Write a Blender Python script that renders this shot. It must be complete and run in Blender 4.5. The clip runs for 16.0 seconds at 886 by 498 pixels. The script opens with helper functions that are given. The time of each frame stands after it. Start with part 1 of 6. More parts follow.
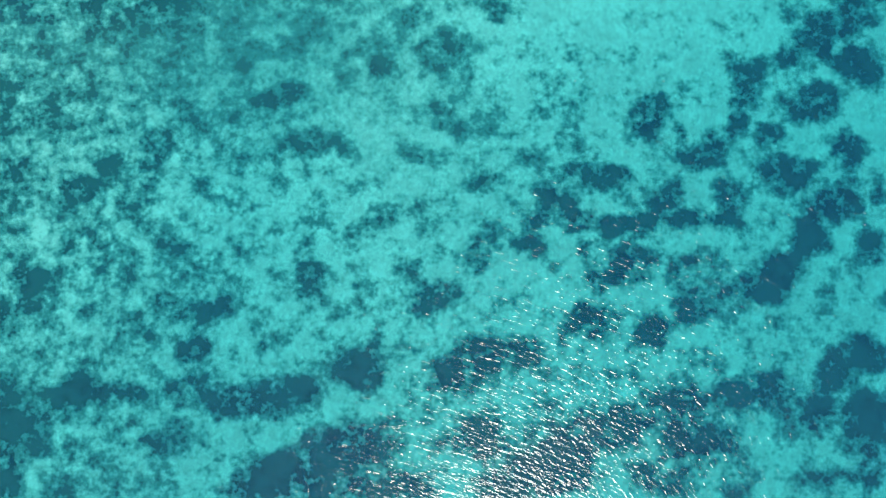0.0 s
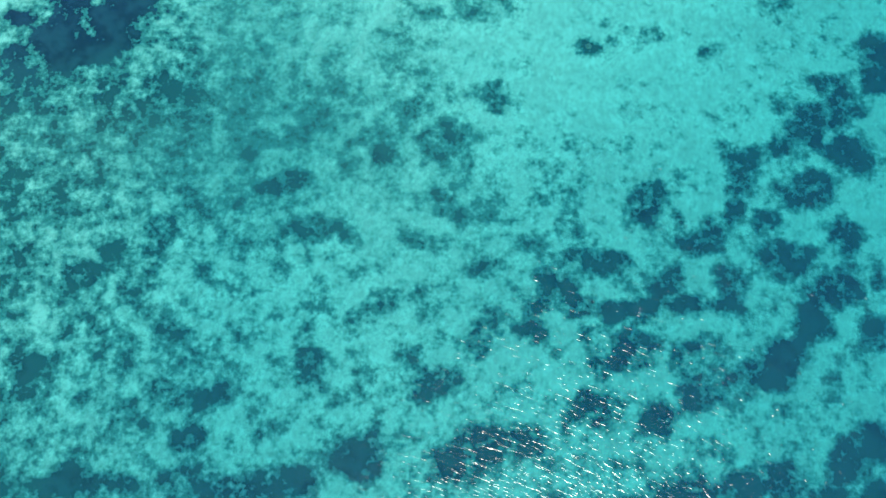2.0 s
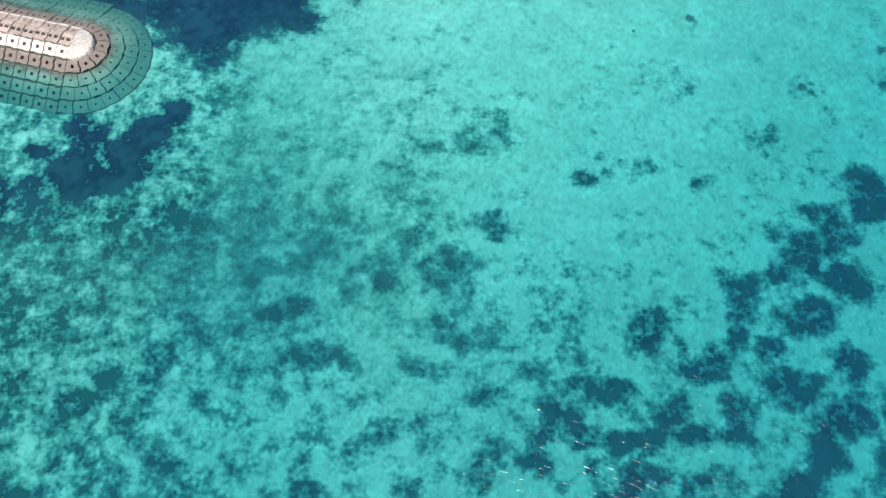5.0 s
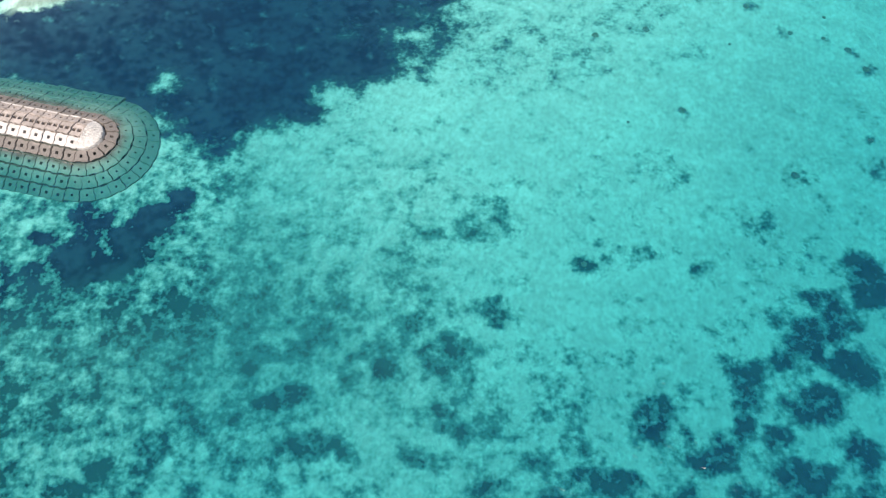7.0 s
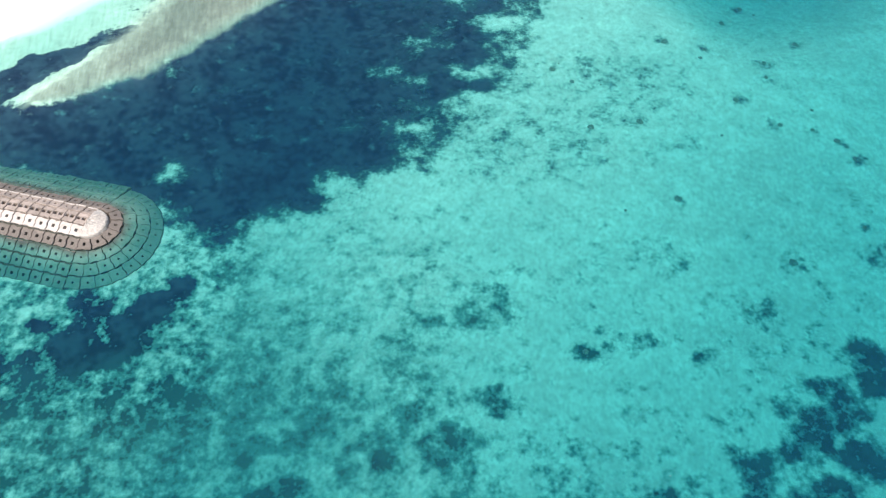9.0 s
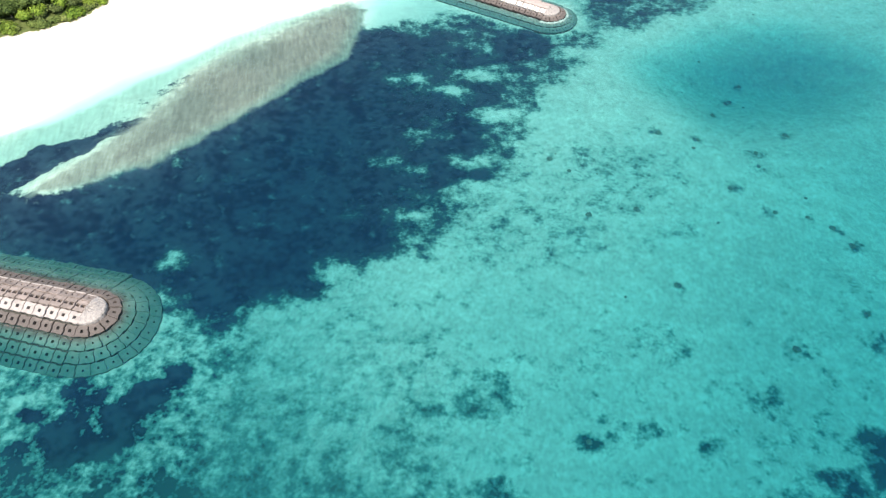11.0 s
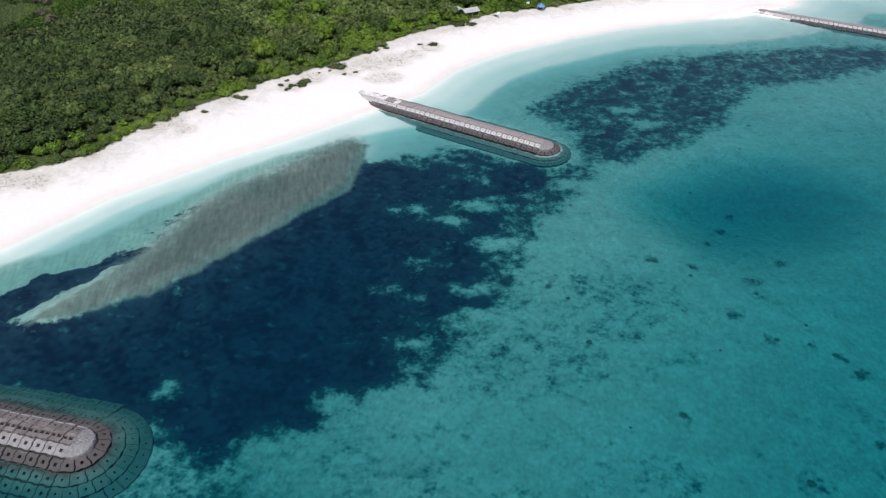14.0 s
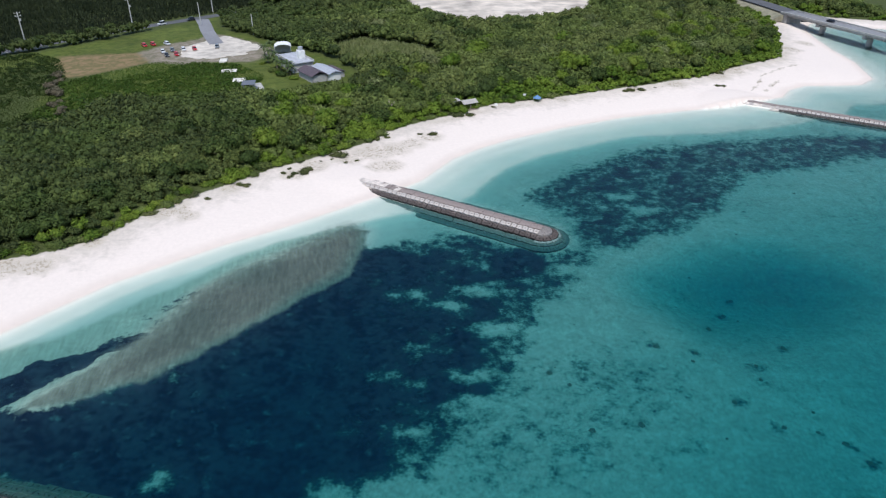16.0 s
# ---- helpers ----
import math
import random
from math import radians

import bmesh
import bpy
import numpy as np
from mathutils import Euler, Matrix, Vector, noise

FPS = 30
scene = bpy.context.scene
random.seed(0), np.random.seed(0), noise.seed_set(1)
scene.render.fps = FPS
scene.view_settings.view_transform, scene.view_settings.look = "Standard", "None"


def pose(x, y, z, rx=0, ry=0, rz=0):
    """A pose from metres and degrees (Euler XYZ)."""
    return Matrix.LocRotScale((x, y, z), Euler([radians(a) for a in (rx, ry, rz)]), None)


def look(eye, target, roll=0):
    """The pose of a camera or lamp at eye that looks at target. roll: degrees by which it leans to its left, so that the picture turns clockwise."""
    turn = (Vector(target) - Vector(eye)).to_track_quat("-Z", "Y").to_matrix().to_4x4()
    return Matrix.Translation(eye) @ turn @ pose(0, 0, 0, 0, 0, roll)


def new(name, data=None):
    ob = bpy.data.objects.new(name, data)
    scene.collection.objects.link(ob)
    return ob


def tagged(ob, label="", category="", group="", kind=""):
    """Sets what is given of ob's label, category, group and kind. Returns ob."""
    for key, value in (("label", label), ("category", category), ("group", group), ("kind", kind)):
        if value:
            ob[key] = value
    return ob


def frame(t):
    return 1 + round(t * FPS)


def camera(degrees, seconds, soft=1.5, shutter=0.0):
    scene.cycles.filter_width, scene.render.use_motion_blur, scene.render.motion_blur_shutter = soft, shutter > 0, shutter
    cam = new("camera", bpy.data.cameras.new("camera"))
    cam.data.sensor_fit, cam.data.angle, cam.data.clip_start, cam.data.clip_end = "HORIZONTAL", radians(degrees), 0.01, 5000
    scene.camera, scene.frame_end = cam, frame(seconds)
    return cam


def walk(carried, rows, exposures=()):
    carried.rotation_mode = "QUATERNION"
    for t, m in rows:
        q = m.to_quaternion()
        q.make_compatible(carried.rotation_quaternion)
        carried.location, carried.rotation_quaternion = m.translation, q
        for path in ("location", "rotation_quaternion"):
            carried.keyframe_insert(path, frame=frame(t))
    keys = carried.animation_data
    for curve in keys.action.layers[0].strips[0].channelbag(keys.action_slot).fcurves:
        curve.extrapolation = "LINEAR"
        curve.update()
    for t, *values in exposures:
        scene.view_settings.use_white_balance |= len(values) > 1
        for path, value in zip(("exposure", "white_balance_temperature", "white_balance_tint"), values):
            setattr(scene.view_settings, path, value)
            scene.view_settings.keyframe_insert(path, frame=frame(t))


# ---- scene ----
EYE = 65.0
cam = camera(64.0, 16.0, soft=1.3)
PATH = [
    (0.0, pose(0, 0, EYE, 5.718, -0.148, -0.004)),
    (0.5, pose(0, 0, EYE, 7.472, -0.135, 0.017)),
    (1.0, pose(0, 0, EYE, 9.199, -0.123, 0.035)),
    (2.0, pose(0, 0, EYE, 12.607, -0.099, 0.065)),
    (3.0, pose(0, 0, EYE, 15.995, -0.078, 0.085)),
    (4.0, pose(0, 0, EYE, 19.396, -0.059, 0.097)),
    (5.0, pose(0, 0, EYE, 22.827, -0.042, 0.100)),
    (6.0, pose(0, 0, EYE, 26.293, -0.025, 0.097)),
    (7.0, pose(0, 0, EYE, 29.790, -0.009, 0.087)),
    (8.0, pose(0, 0, EYE, 33.308, 0.006, 0.071)),
    (9.0, pose(0, 0, EYE, 36.830, 0.021, 0.051)),
    (10.0, pose(0, 0, EYE, 40.342, 0.036, 0.026)),
    (11.0, pose(0, 0, EYE, 43.832, 0.051, -0.003)),
    (12.0, pose(0, 0, EYE, 47.290, 0.067, -0.034)),
    (13.0, pose(0, 0, EYE, 50.718, 0.085, -0.067)),
    (14.0, pose(0, 0, EYE, 54.128, 0.103, -0.102)),
    (15.0, pose(0, 0, EYE, 57.545, 0.124, -0.138)),
    (16.0, pose(0, 0, EYE, 61.013, 0.147, -0.173)),
]
EXPOSURES = [(0.0, 2.14, 6990, 6), (3.0, 2.08, 7020, 6), (5.0, 2.0, 7040, 7), (8.0, 1.95, 7070, 8), (9.0, 1.90, 7040, 8), (11.5, 1.59, 6960, 9), (12.5, 1.07, 6600, 10),
             (13.5, 0.48, 6060, 10), (14.5, 0.28, 5980, 10), (16.0, 0.18, 5960, 10)]
walk(cam, PATH, EXPOSURES)

# ---- daylight ----
SUN_ZENITH, SUN_AZIMUTH = 27.0, 181.5    # degrees; azimuth clockwise from +y
world = bpy.data.worlds.new("sky")
scene.world = world
world.use_nodes = True
wn = world.node_tree
sky = wn.nodes.new("ShaderNodeTexSky")
sky.sky_type, sky.sun_disc = "NISHITA", False
sky.sun_elevation, sky.sun_rotation = radians(90 - SUN_ZENITH), radians(SUN_AZIMUTH)
wn.nodes["Background"].inputs[1].default_value = 0.13
wn.links.new(sky.outputs[0], wn.nodes["Background"].inputs[0])
sun_data = bpy.data.lights.new("sun", "SUN")
sun_data.energy, sun_data.angle, sun_data.color = 3.45, radians(0.53), (1.0, 0.95, 0.88)
sun = new("sun", sun_data)
sz, sa = radians(SUN_ZENITH), radians(SUN_AZIMUTH)
sun.matrix_world = look((math.sin(sz) * math.sin(sa) * 200, math.sin(sz) * math.cos(sa) * 200, math.cos(sz) * 200), (0, 0, 0))

# ---- materials ----
class Nodes:
    """A small wrapper to write node trees in few lines."""

    def __init__(self, name):
        self.mat = bpy.data.materials.new(name)
        self.mat.use_nodes = True
        self.t = self.mat.node_tree
        self.bsdf = self.t.nodes["Principled BSDF"]
        self.out = self.t.nodes["Material Output"]

    def put(self, socket, v):
        if isinstance(v, bpy.types.NodeSocket):
            self.t.links.new(v, socket)
        elif isinstance(v, (tuple, list)) and len(v) == 3 and socket.type == "RGBA":
            socket.default_value = (*v, 1)
        else:
            socket.default_value = v

    def n(self, kind, out=0, props=(), **inputs):
        node = self.t.nodes.new(kind)
        for k, v in props:
            if k == "attribute_name":
                node.attribute_name = v
            elif k == "operation":
                node.operation = v
            elif k == "distribution":
                node.distribution = v
            elif k == "interpolation_type":
                node.interpolation_type = v
        for k, v in inputs.items():
            self.put(node.inputs[int(k[1:]) if k[0] == "i" and k[1:].isdigit() else k], v)
        return node.outputs[out]

    def attr(self, name):
        return self.n("ShaderNodeAttribute", 2, [("attribute_name", name)])

    def place(self):
        return self.n("ShaderNodeNewGeometry", 0)

    def coords(self):
        return self.n("ShaderNodeTexCoord", 3)

    def scaled(self, v, scale=(1, 1, 1), turn=0.0):
        turned = self.n("ShaderNodeMapping", 0, i0=v, i2=(0, 0, radians(turn)))
        return self.n("ShaderNodeMapping", 0, i0=turned, i3=scale)

    def noise(self, v, scale, detail=4.0, rough=0.55, warp=0.0):
        return self.n("ShaderNodeTexNoise", 0, Vector=v, Scale=scale, Detail=detail, Roughness=rough, Distortion=warp)

    def math(self, op, a, b=0.0, c=0.0):
        return self.n("ShaderNodeMath", 0, [("operation", op)], i0=a, i1=b, i2=c)

    def smooth(self, v, lo, hi, a=0.0, b=1.0):
        return self.n("ShaderNodeMapRange", 0, [("interpolation_type", "SMOOTHSTEP")], i0=v, i1=lo, i2=hi, i3=a, i4=b)

    def linear(self, v, lo, hi, a=0.0, b=1.0):
        return self.n("ShaderNodeMapRange", 0, i0=v, i1=lo, i2=hi, i3=a, i4=b)

    def mix(self, f, a, b):
        node = self.t.nodes.new("ShaderNodeMix")
        node.data_type = "RGBA"
        self.put(node.inputs[0], f), self.put(node.inputs[6], a), self.put(node.inputs[7], b)
        return node.outputs[2]

    def vary(self, colour, v, lo, hi):
        """colour times a factor lo..hi driven by v in 0..1"""
        k = self.linear(v, 0.3, 0.7, lo, hi)
        node = self.t.nodes.new("ShaderNodeVectorMath")
        node.operation = "SCALE"
        self.put(node.inputs[0], colour if isinstance(colour, bpy.types.NodeSocket) else tuple(colour))
        self.put(node.inputs[3], k)
        return node.outputs[0]

    def bump(self, height, strength, distance, normal=None):
        node = self.t.nodes.new("ShaderNodeBump")
        self.put(node.inputs["Height"], height)
        node.inputs["Strength"].default_value, node.inputs["Distance"].default_value = strength, distance
        if normal is not None:
            self.t.links.new(normal, node.inputs["Normal"])
        return node.outputs[0]

    def finish(self, colour, rough=0.8, normal=None, metal=0.0, spec=0.4):
        self.put(self.bsdf.inputs["Base Color"], colour)
        self.put(self.bsdf.inputs["Roughness"], rough)
        self.put(self.bsdf.inputs["Metallic"], metal)
        self.put(self.bsdf.inputs["Specular IOR Level"], spec)
        if normal is not None:
            self.put(self.bsdf.inputs["Normal"], normal)
        return self.mat


def plain(name, colour, rough=0.7, grain=3.0, lo=0.8, hi=1.15, metal=0.0, bump=0.0):
    m = Nodes(name)
    p = m.coords()
    a, b = m.noise(p, grain, 5), m.noise(p, grain * 0.13, 3)
    c = m.vary(m.vary(colour, a, lo, hi), b, 0.88, 1.1)
    return m.finish(c, m.linear(a, 0.2, 0.8, rough - 0.08, rough + 0.08), m.bump(a, 0.4, bump) if bump else None, metal)


def ground_material():
    """Coral sand, seagrass and algae on the sea floor, dry beach, and soil with grass inland, by attributes of the sheet."""
    m = Nodes("ground")
    p = m.place()
    cover, sd, veg, field, brown, litter, bar = (m.attr(k) for k in ("cover", "shore", "woods", "field", "brown", "litter", "bar"))
    n1, n2, n3 = m.noise(p, 0.34, 6, 0.58, 0.7), m.noise(p, 1.3, 5, 0.58, 0.15), m.noise(p, 6.0, 4, 0.6)
    big = m.noise(p, 0.06, 4)
    # sea floor
    sand = m.vary(m.vary((0.575, 0.575, 0.515), n2, 0.84, 1.10), n3, 0.94, 1.06)
    grit = m.noise(m.scaled(p, (1.0, 0.6, 1), 12), 2.4, 2, 0.5)
    sand = m.vary(m.vary(m.vary(sand, big, 0.93, 1.06), n1, 0.87, 1.11), grit, 0.88, 1.10)
    sand = m.mix(m.smooth(sd, -20.0, -9.0), sand, m.vary((0.71, 0.69, 0.63), n1, 0.96, 1.03))
    clump, knot, speck = m.noise(p, 0.33, 2.0, 0.45, 0.3), m.noise(p, 0.9, 1.5, 0.45, 0.2), m.noise(p, 2.3, 1.5, 0.5)
    tuft = m.n("ShaderNodeTexVoronoi", 0, Vector=m.n("ShaderNodeVectorMath", 0, i0=p, i1=m.n("ShaderNodeTexNoise", 1, Vector=p, Scale=0.9, Detail=2.0)), Scale=0.62)
    k = m.math("ADD", m.math("MULTIPLY", m.math("SUBTRACT", clump, 0.5), 1.6), m.math("ADD", m.math("MULTIPLY", m.math("SUBTRACT", knot, 0.5), 1.3), m.math("MULTIPLY", m.math("SUBTRACT", speck, 0.5), 1.05)))
    inshore = m.smooth(m.n("ShaderNodeSeparateXYZ", 1, i0=p), 44.0, 62.0)
    dusty = m.attr("dusty")
    edge = m.math("ADD", cover, m.math("MULTIPLY", m.math("ADD", k, m.math("MULTIPLY", m.math("SUBTRACT", 0.46, tuft), 0.42)), m.math("MULTIPLY", m.linear(dusty, 0.0, 1.0, 1.0, 0.55), m.linear(inshore, 0.0, 1.0, 1.0, 0.6))))
    tone = m.smooth(m.math("ADD", m.math("MULTIPLY", clump, 0.35), m.math("ADD", m.math("MULTIPLY", knot, 0.3), m.math("MULTIPLY", n1, 0.35))), 0.38, 0.62)
    rock = m.mix(tone, (0.009, 0.034, 0.036), (0.024, 0.084, 0.078))           # algae-grown rock off the beach
    blades = m.mix(tone, (0.011, 0.018, 0.039), (0.035, 0.058, 0.088))         # dark seagrass nearer to it
    east = m.n("ShaderNodeSeparateXYZ", 0, i0=p)
    weed = m.mix(m.smooth(m.math("SUBTRACT", m.n("ShaderNodeSeparateXYZ", 1, i0=p), m.math("MULTIPLY", east, 0.4)), 40.0, 60.0), rock, blades)
    turf = m.vary(m.mix(inshore, (0.056, 0.172, 0.158), (0.038, 0.105, 0.112)), n2, 0.82, 1.18)
    algae = m.vary((0.19, 0.315, 0.280), n2, 0.85, 1.15)
    bed = m.mix(m.math("MULTIPLY", m.smooth(edge, -0.02, 0.55), m.math("MULTIPLY", m.smooth(sd, -7.0, -22.0), m.linear(inshore, 0.0, 1.0, 1.0, 0.85))), sand, algae)
    bed = m.mix(m.smooth(edge, m.linear(inshore, 0.0, 1.0, 0.38, 0.22), 0.74), bed, turf)
    bed = m.mix(m.smooth(edge, m.linear(inshore, 0.0, 1.0, 0.72, 0.45), m.linear(inshore, 0.0, 1.0, 0.94, 1.0)), bed, weed)
    gap = m.noise(p, 0.5, 3, 0.6)
    bed = m.mix(m.math("MULTIPLY", m.smooth(gap, 0.58, 0.80), m.math("MULTIPLY", inshore, m.smooth(edge, 0.75, 1.1, 0.0, 0.8))), bed, m.vary((0.085, 0.175, 0.185), speck, 0.8, 1.2))
    bed = m.mix(m.math("MULTIPLY", dusty, 0.16), bed, m.vary((0.34, 0.38, 0.33), speck, 0.85, 1.12))
    # shading of sand ripples, painted as streaks into the shelf and bar colours
    ripple_shade = m.noise(m.scaled(p, (2.0, 0.22, 1), -10), 1.0, 2, 0.5, 0.35)
    film = m.vary(m.vary(m.vary((0.45, 0.50, 0.425), n1, 0.88, 1.1), ripple_shade, 0.88, 1.1), n2, 0.9, 1.08)
    bed = m.mix(m.math("MULTIPLY", m.smooth(m.math("ADD", m.attr("shelf"), m.math("MULTIPLY", m.math("SUBTRACT", n1, 0.5), 0.5)), 0.2, 0.75), m.smooth(edge, 1.0, 0.5)), bed, film)
    silt = m.mix(m.smooth(m.math("ADD", bar, m.math("MULTIPLY", m.math("SUBTRACT", n1, 0.5), 2.2)), 0.5, 2.0), (0.205, 0.232, 0.20), (0.128, 0.138, 0.121))
    # lit and shaded sides of broader ripples on the bar, as colour only
    crest_shade = m.noise(m.scaled(p, (2.1, 0.38, 1), -8), 1.0, 1.5, 0.4, 0.5)
    silt = m.vary(m.vary(m.vary(silt, crest_shade, 0.86, 1.13), ripple_shade, 0.9, 1.1), n2, 0.88, 1.1)
    bar_m = m.smooth(m.math("ADD", bar, m.math("MULTIPLY", m.math("SUBTRACT", knot, 0.5), 0.6)), 0.12, 0.88)
    bed = m.mix(bar_m, bed, silt)
    # beach
    dry = m.vary(m.vary((0.66, 0.578, 0.512), n2, 0.96, 1.03), n3, 0.96, 1.04)
    dry = m.mix(m.smooth(m.math("ADD", m.attr("inland"), m.math("MULTIPLY", m.math("SUBTRACT", n1, 0.5), 16.0)), -9.0, 0.5, 0.0, 0.6), dry, m.vary((0.40, 0.36, 0.30), n2, 0.75, 1.15))
    wet = m.mix(m.smooth(sd, 0.6, 3.5), m.vary((0.60, 0.515, 0.45), n1, 0.96, 1.04), dry)
    bits = m.math("ADD", m.math("MULTIPLY", n2, 0.45), m.math("MULTIPLY", n3, 0.55))
    wet = m.mix(m.smooth(m.math("MULTIPLY", litter, m.linear(n1, 0.3, 0.7, 0.5, 1.5)), 0.2, 0.8, 0.0, 0.45), wet, m.vary((0.46, 0.405, 0.33), n3, 0.85, 1.1))
    lm = m.smooth(m.math("MULTIPLY", litter, m.linear(bits, 0.40, 0.68, 0.1, 1.7)), 0.55, 0.95)
    wet = m.mix(lm, wet, m.vary((0.25, 0.215, 0.155), n3, 0.6, 1.3))
    top = m.mix(m.smooth(sd, -0.8, 0.3), bed, wet)
    # inland
    soil = m.mix(m.smooth(n2, 0.35, 0.6), (0.035, 0.048, 0.012), (0.065, 0.08, 0.024))
    grass = m.mix(m.smooth(n1, 0.3, 0.65), (0.048, 0.070, 0.012), (0.090, 0.108, 0.023))
    grass = m.vary(m.vary(grass, n3, 0.7, 1.25), big, 0.8, 1.2)
    straw = m.mix(m.smooth(n1, 0.35, 0.6), (0.215, 0.148, 0.080), (0.125, 0.108, 0.046))
    land = m.mix(field, soil, grass)
    land = m.mix(m.smooth(m.math("ADD", brown, m.math("MULTIPLY", m.math("SUBTRACT", n1, 0.5), 0.9)), 0.35, 0.65), land, straw)
    dirt = m.vary(m.vary(m.mix(m.smooth(n1, 0.4, 0.6), (0.24, 0.205, 0.16), (0.15, 0.135, 0.09)), n2, 0.75, 1.2), n3, 0.85, 1.12)
    land = m.mix(m.smooth(m.math("ADD", m.attr("gravel"), m.math("MULTIPLY", m.math("SUBTRACT", n1, 0.5), 1.6)), 0.3, 0.75), land, dirt)
    col = m.mix(m.smooth(m.math("ADD", veg, m.math("MULTIPLY", m.math("SUBTRACT", n2, 0.5), 0.9)), 0.36, 0.6), top, land)
    h = m.math("ADD", n2, m.math("MULTIPLY", n3, 0.4))
    return m.finish(col, m.linear(n3, 0.2, 0.8, 0.85, 1.0), m.bump(h, 0.12, 0.02), 0.0, 0.15)


def water_material():
    """Sea water: sky gloss by Fresnel over a tint that grows with the depth below."""
    m = Nodes("sea_water")
    p = m.place()
    depth = m.attr("depth")
    leave = m.linear(m.math("POWER", math.exp(-1.6), depth), 1.0, 0.0, 1.0, 0.70)   # what the surface lets back out
    chan = []
    for absorb in (0.46, 0.112, 0.103):
        chan.append(m.math("MULTIPLY", m.math("POWER", math.exp(-absorb), depth), leave))
    tint = m.n("ShaderNodeCombineColor", 0, i0=chan[0], i1=chan[1], i2=chan[2])
    through_water = m.n("ShaderNodeBsdfTransparent", 0, Color=tint)
    haze = m.n("ShaderNodeBsdfDiffuse", 0, Color=(0.001, 0.040, 0.116))
    turbid = m.math("SUBTRACT", 1.0, m.math("POWER", math.exp(-0.040), depth))
    body = m.n("ShaderNodeMixShader", 0, i0=turbid, i1=through_water, i2=haze)
    w1 = m.noise(m.scaled(p, (0.5, 2.1, 1), 24), 1.4, 2, 0.5, 0.6)
    w2 = m.noise(m.scaled(p, (0.5, 1.7, 1), 58), 1.6, 1.5, 0.5, 0.5)
    w3 = m.noise(m.scaled(p, (1.5, 0.55, 1), -18), 0.34, 1, 0.5, 0.3)
    h = m.math("ADD", m.math("ADD", w1, m.math("MULTIPLY", w2, 0.75)), m.math("MULTIPLY", w3, 0.4))
    nrm = m.bump(h, 1.0, WAVE)
    gloss = m.n("ShaderNodeBsdfGlossy", 0, [("distribution", "BECKMANN")], Color=(0.47, 0.47, 0.47), Roughness=0.21, Normal=nrm)
    fres = m.n("ShaderNodeFresnel", 0, IOR=1.25, Normal=nrm)
    m.put(m.out.inputs[0], m.n("ShaderNodeMixShader", 0, i0=fres, i1=body, i2=gloss))
    return m.mat


WAVE = 0.068


def concrete_material():
    """Cast concrete, bleached above the splash line, with a dark algae band at and below the tide line."""
    m = Nodes("weathered_concrete")
    p = m.place()
    z = m.n("ShaderNodeSeparateXYZ", 2, i0=p)
    a, b, c = m.noise(p, 1.1, 6, 0.6), m.noise(p, 7.0, 4), m.noise(p, 0.2, 3)
    rnd = m.n("ShaderNodeObjectInfo", 5)
    dry = m.vary(m.vary((0.158, 0.127, 0.114), a, 0.62, 1.2), b, 0.85, 1.1)
    dry = m.vary(dry, m.linear(rnd, 0, 1, 0.3, 0.7), 0.88, 1.1)
    zz = m.math("ADD", z, m.math("MULTIPLY", m.math("SUBTRACT", a, 0.5), 0.7))
    band = m.smooth(zz, 0.95, 0.45)
    deep = m.smooth(zz, 0.1, -0.45)
    alga = m.vary((0.064, 0.053, 0.048), b, 0.7, 1.3)
    crust = m.vary(m.mix(m.smooth(m.math("ADD", a, m.math("MULTIPLY", c, 0.5)), 0.62, 0.86), (0.175, 0.225, 0.198), (0.085, 0.145, 0.125)), a, 0.7, 1.25)
    col = m.mix(band, dry, alga)
    col = m.mix(deep, col, crust)
    return m.finish(col, 0.85, m.bump(b, 0.5, 0.05), 0.0, 0.3)


# bleached row blocks; on the lips the same pale colour paints a sunlit edge
def bleached_sunlit_material():
    m = Nodes("bleached_sunlit_concrete")
    p = m.place()
    a, b = m.noise(p, 1.3, 6, 0.6), m.noise(p, 7.0, 4)
    return m.finish(m.vary(m.vary((0.245, 0.215, 0.20), a, 0.7, 1.12), b, 0.85, 1.1), 0.85, m.bump(b, 0.5, 0.04), 0.0, 0.3)


def sanded_material():
    m = Nodes("sand_covered_concrete")
    p = m.place()
    a, b = m.noise(p, 0.8, 6, 0.6), m.noise(p, 6.0, 4)
    col = m.mix(m.smooth(a, 0.36, 0.56), (0.44, 0.39, 0.35), (0.64, 0.565, 0.50))
    return m.finish(m.vary(col, b, 0.85, 1.1), 0.9, m.bump(b, 0.5, 0.03), 0.0, 0.2)


def leaf_material(name, dark, light):
    m = Nodes(name)
    p = m.place()
    isl = m.n("ShaderNodeNewGeometry", 8)
    rnd = m.n("ShaderNodeObjectInfo", 5)
    patch = m.noise(p, 0.11, 3)
    c = m.mix(m.linear(m.math("ADD", m.math("MULTIPLY", isl, 0.55), m.math("ADD", m.math("MULTIPLY", rnd, 0.35), m.math("MULTIPLY", m.math("SUBTRACT", patch, 0.5), 1.9))), 0.0, 1.0), dark, light)
    dull = m.smooth(m.math("ADD", m.math("MULTIPLY", m.noise(p, 0.045, 3), 0.75), m.math("MULTIPLY", rnd, 0.25)), 0.46, 0.68, 0.0, 0.36)
    c = m.mix(dull, c, m.mix(isl, tuple(0.7 * v + 0.012 for v in dark), (0.8 * light[0] + 0.045, 0.62 * light[1] + 0.04, 0.6 * light[2] + 0.022)))
    m.finish(c, 0.7, None, 0.0, 0.12)
    return m.mat


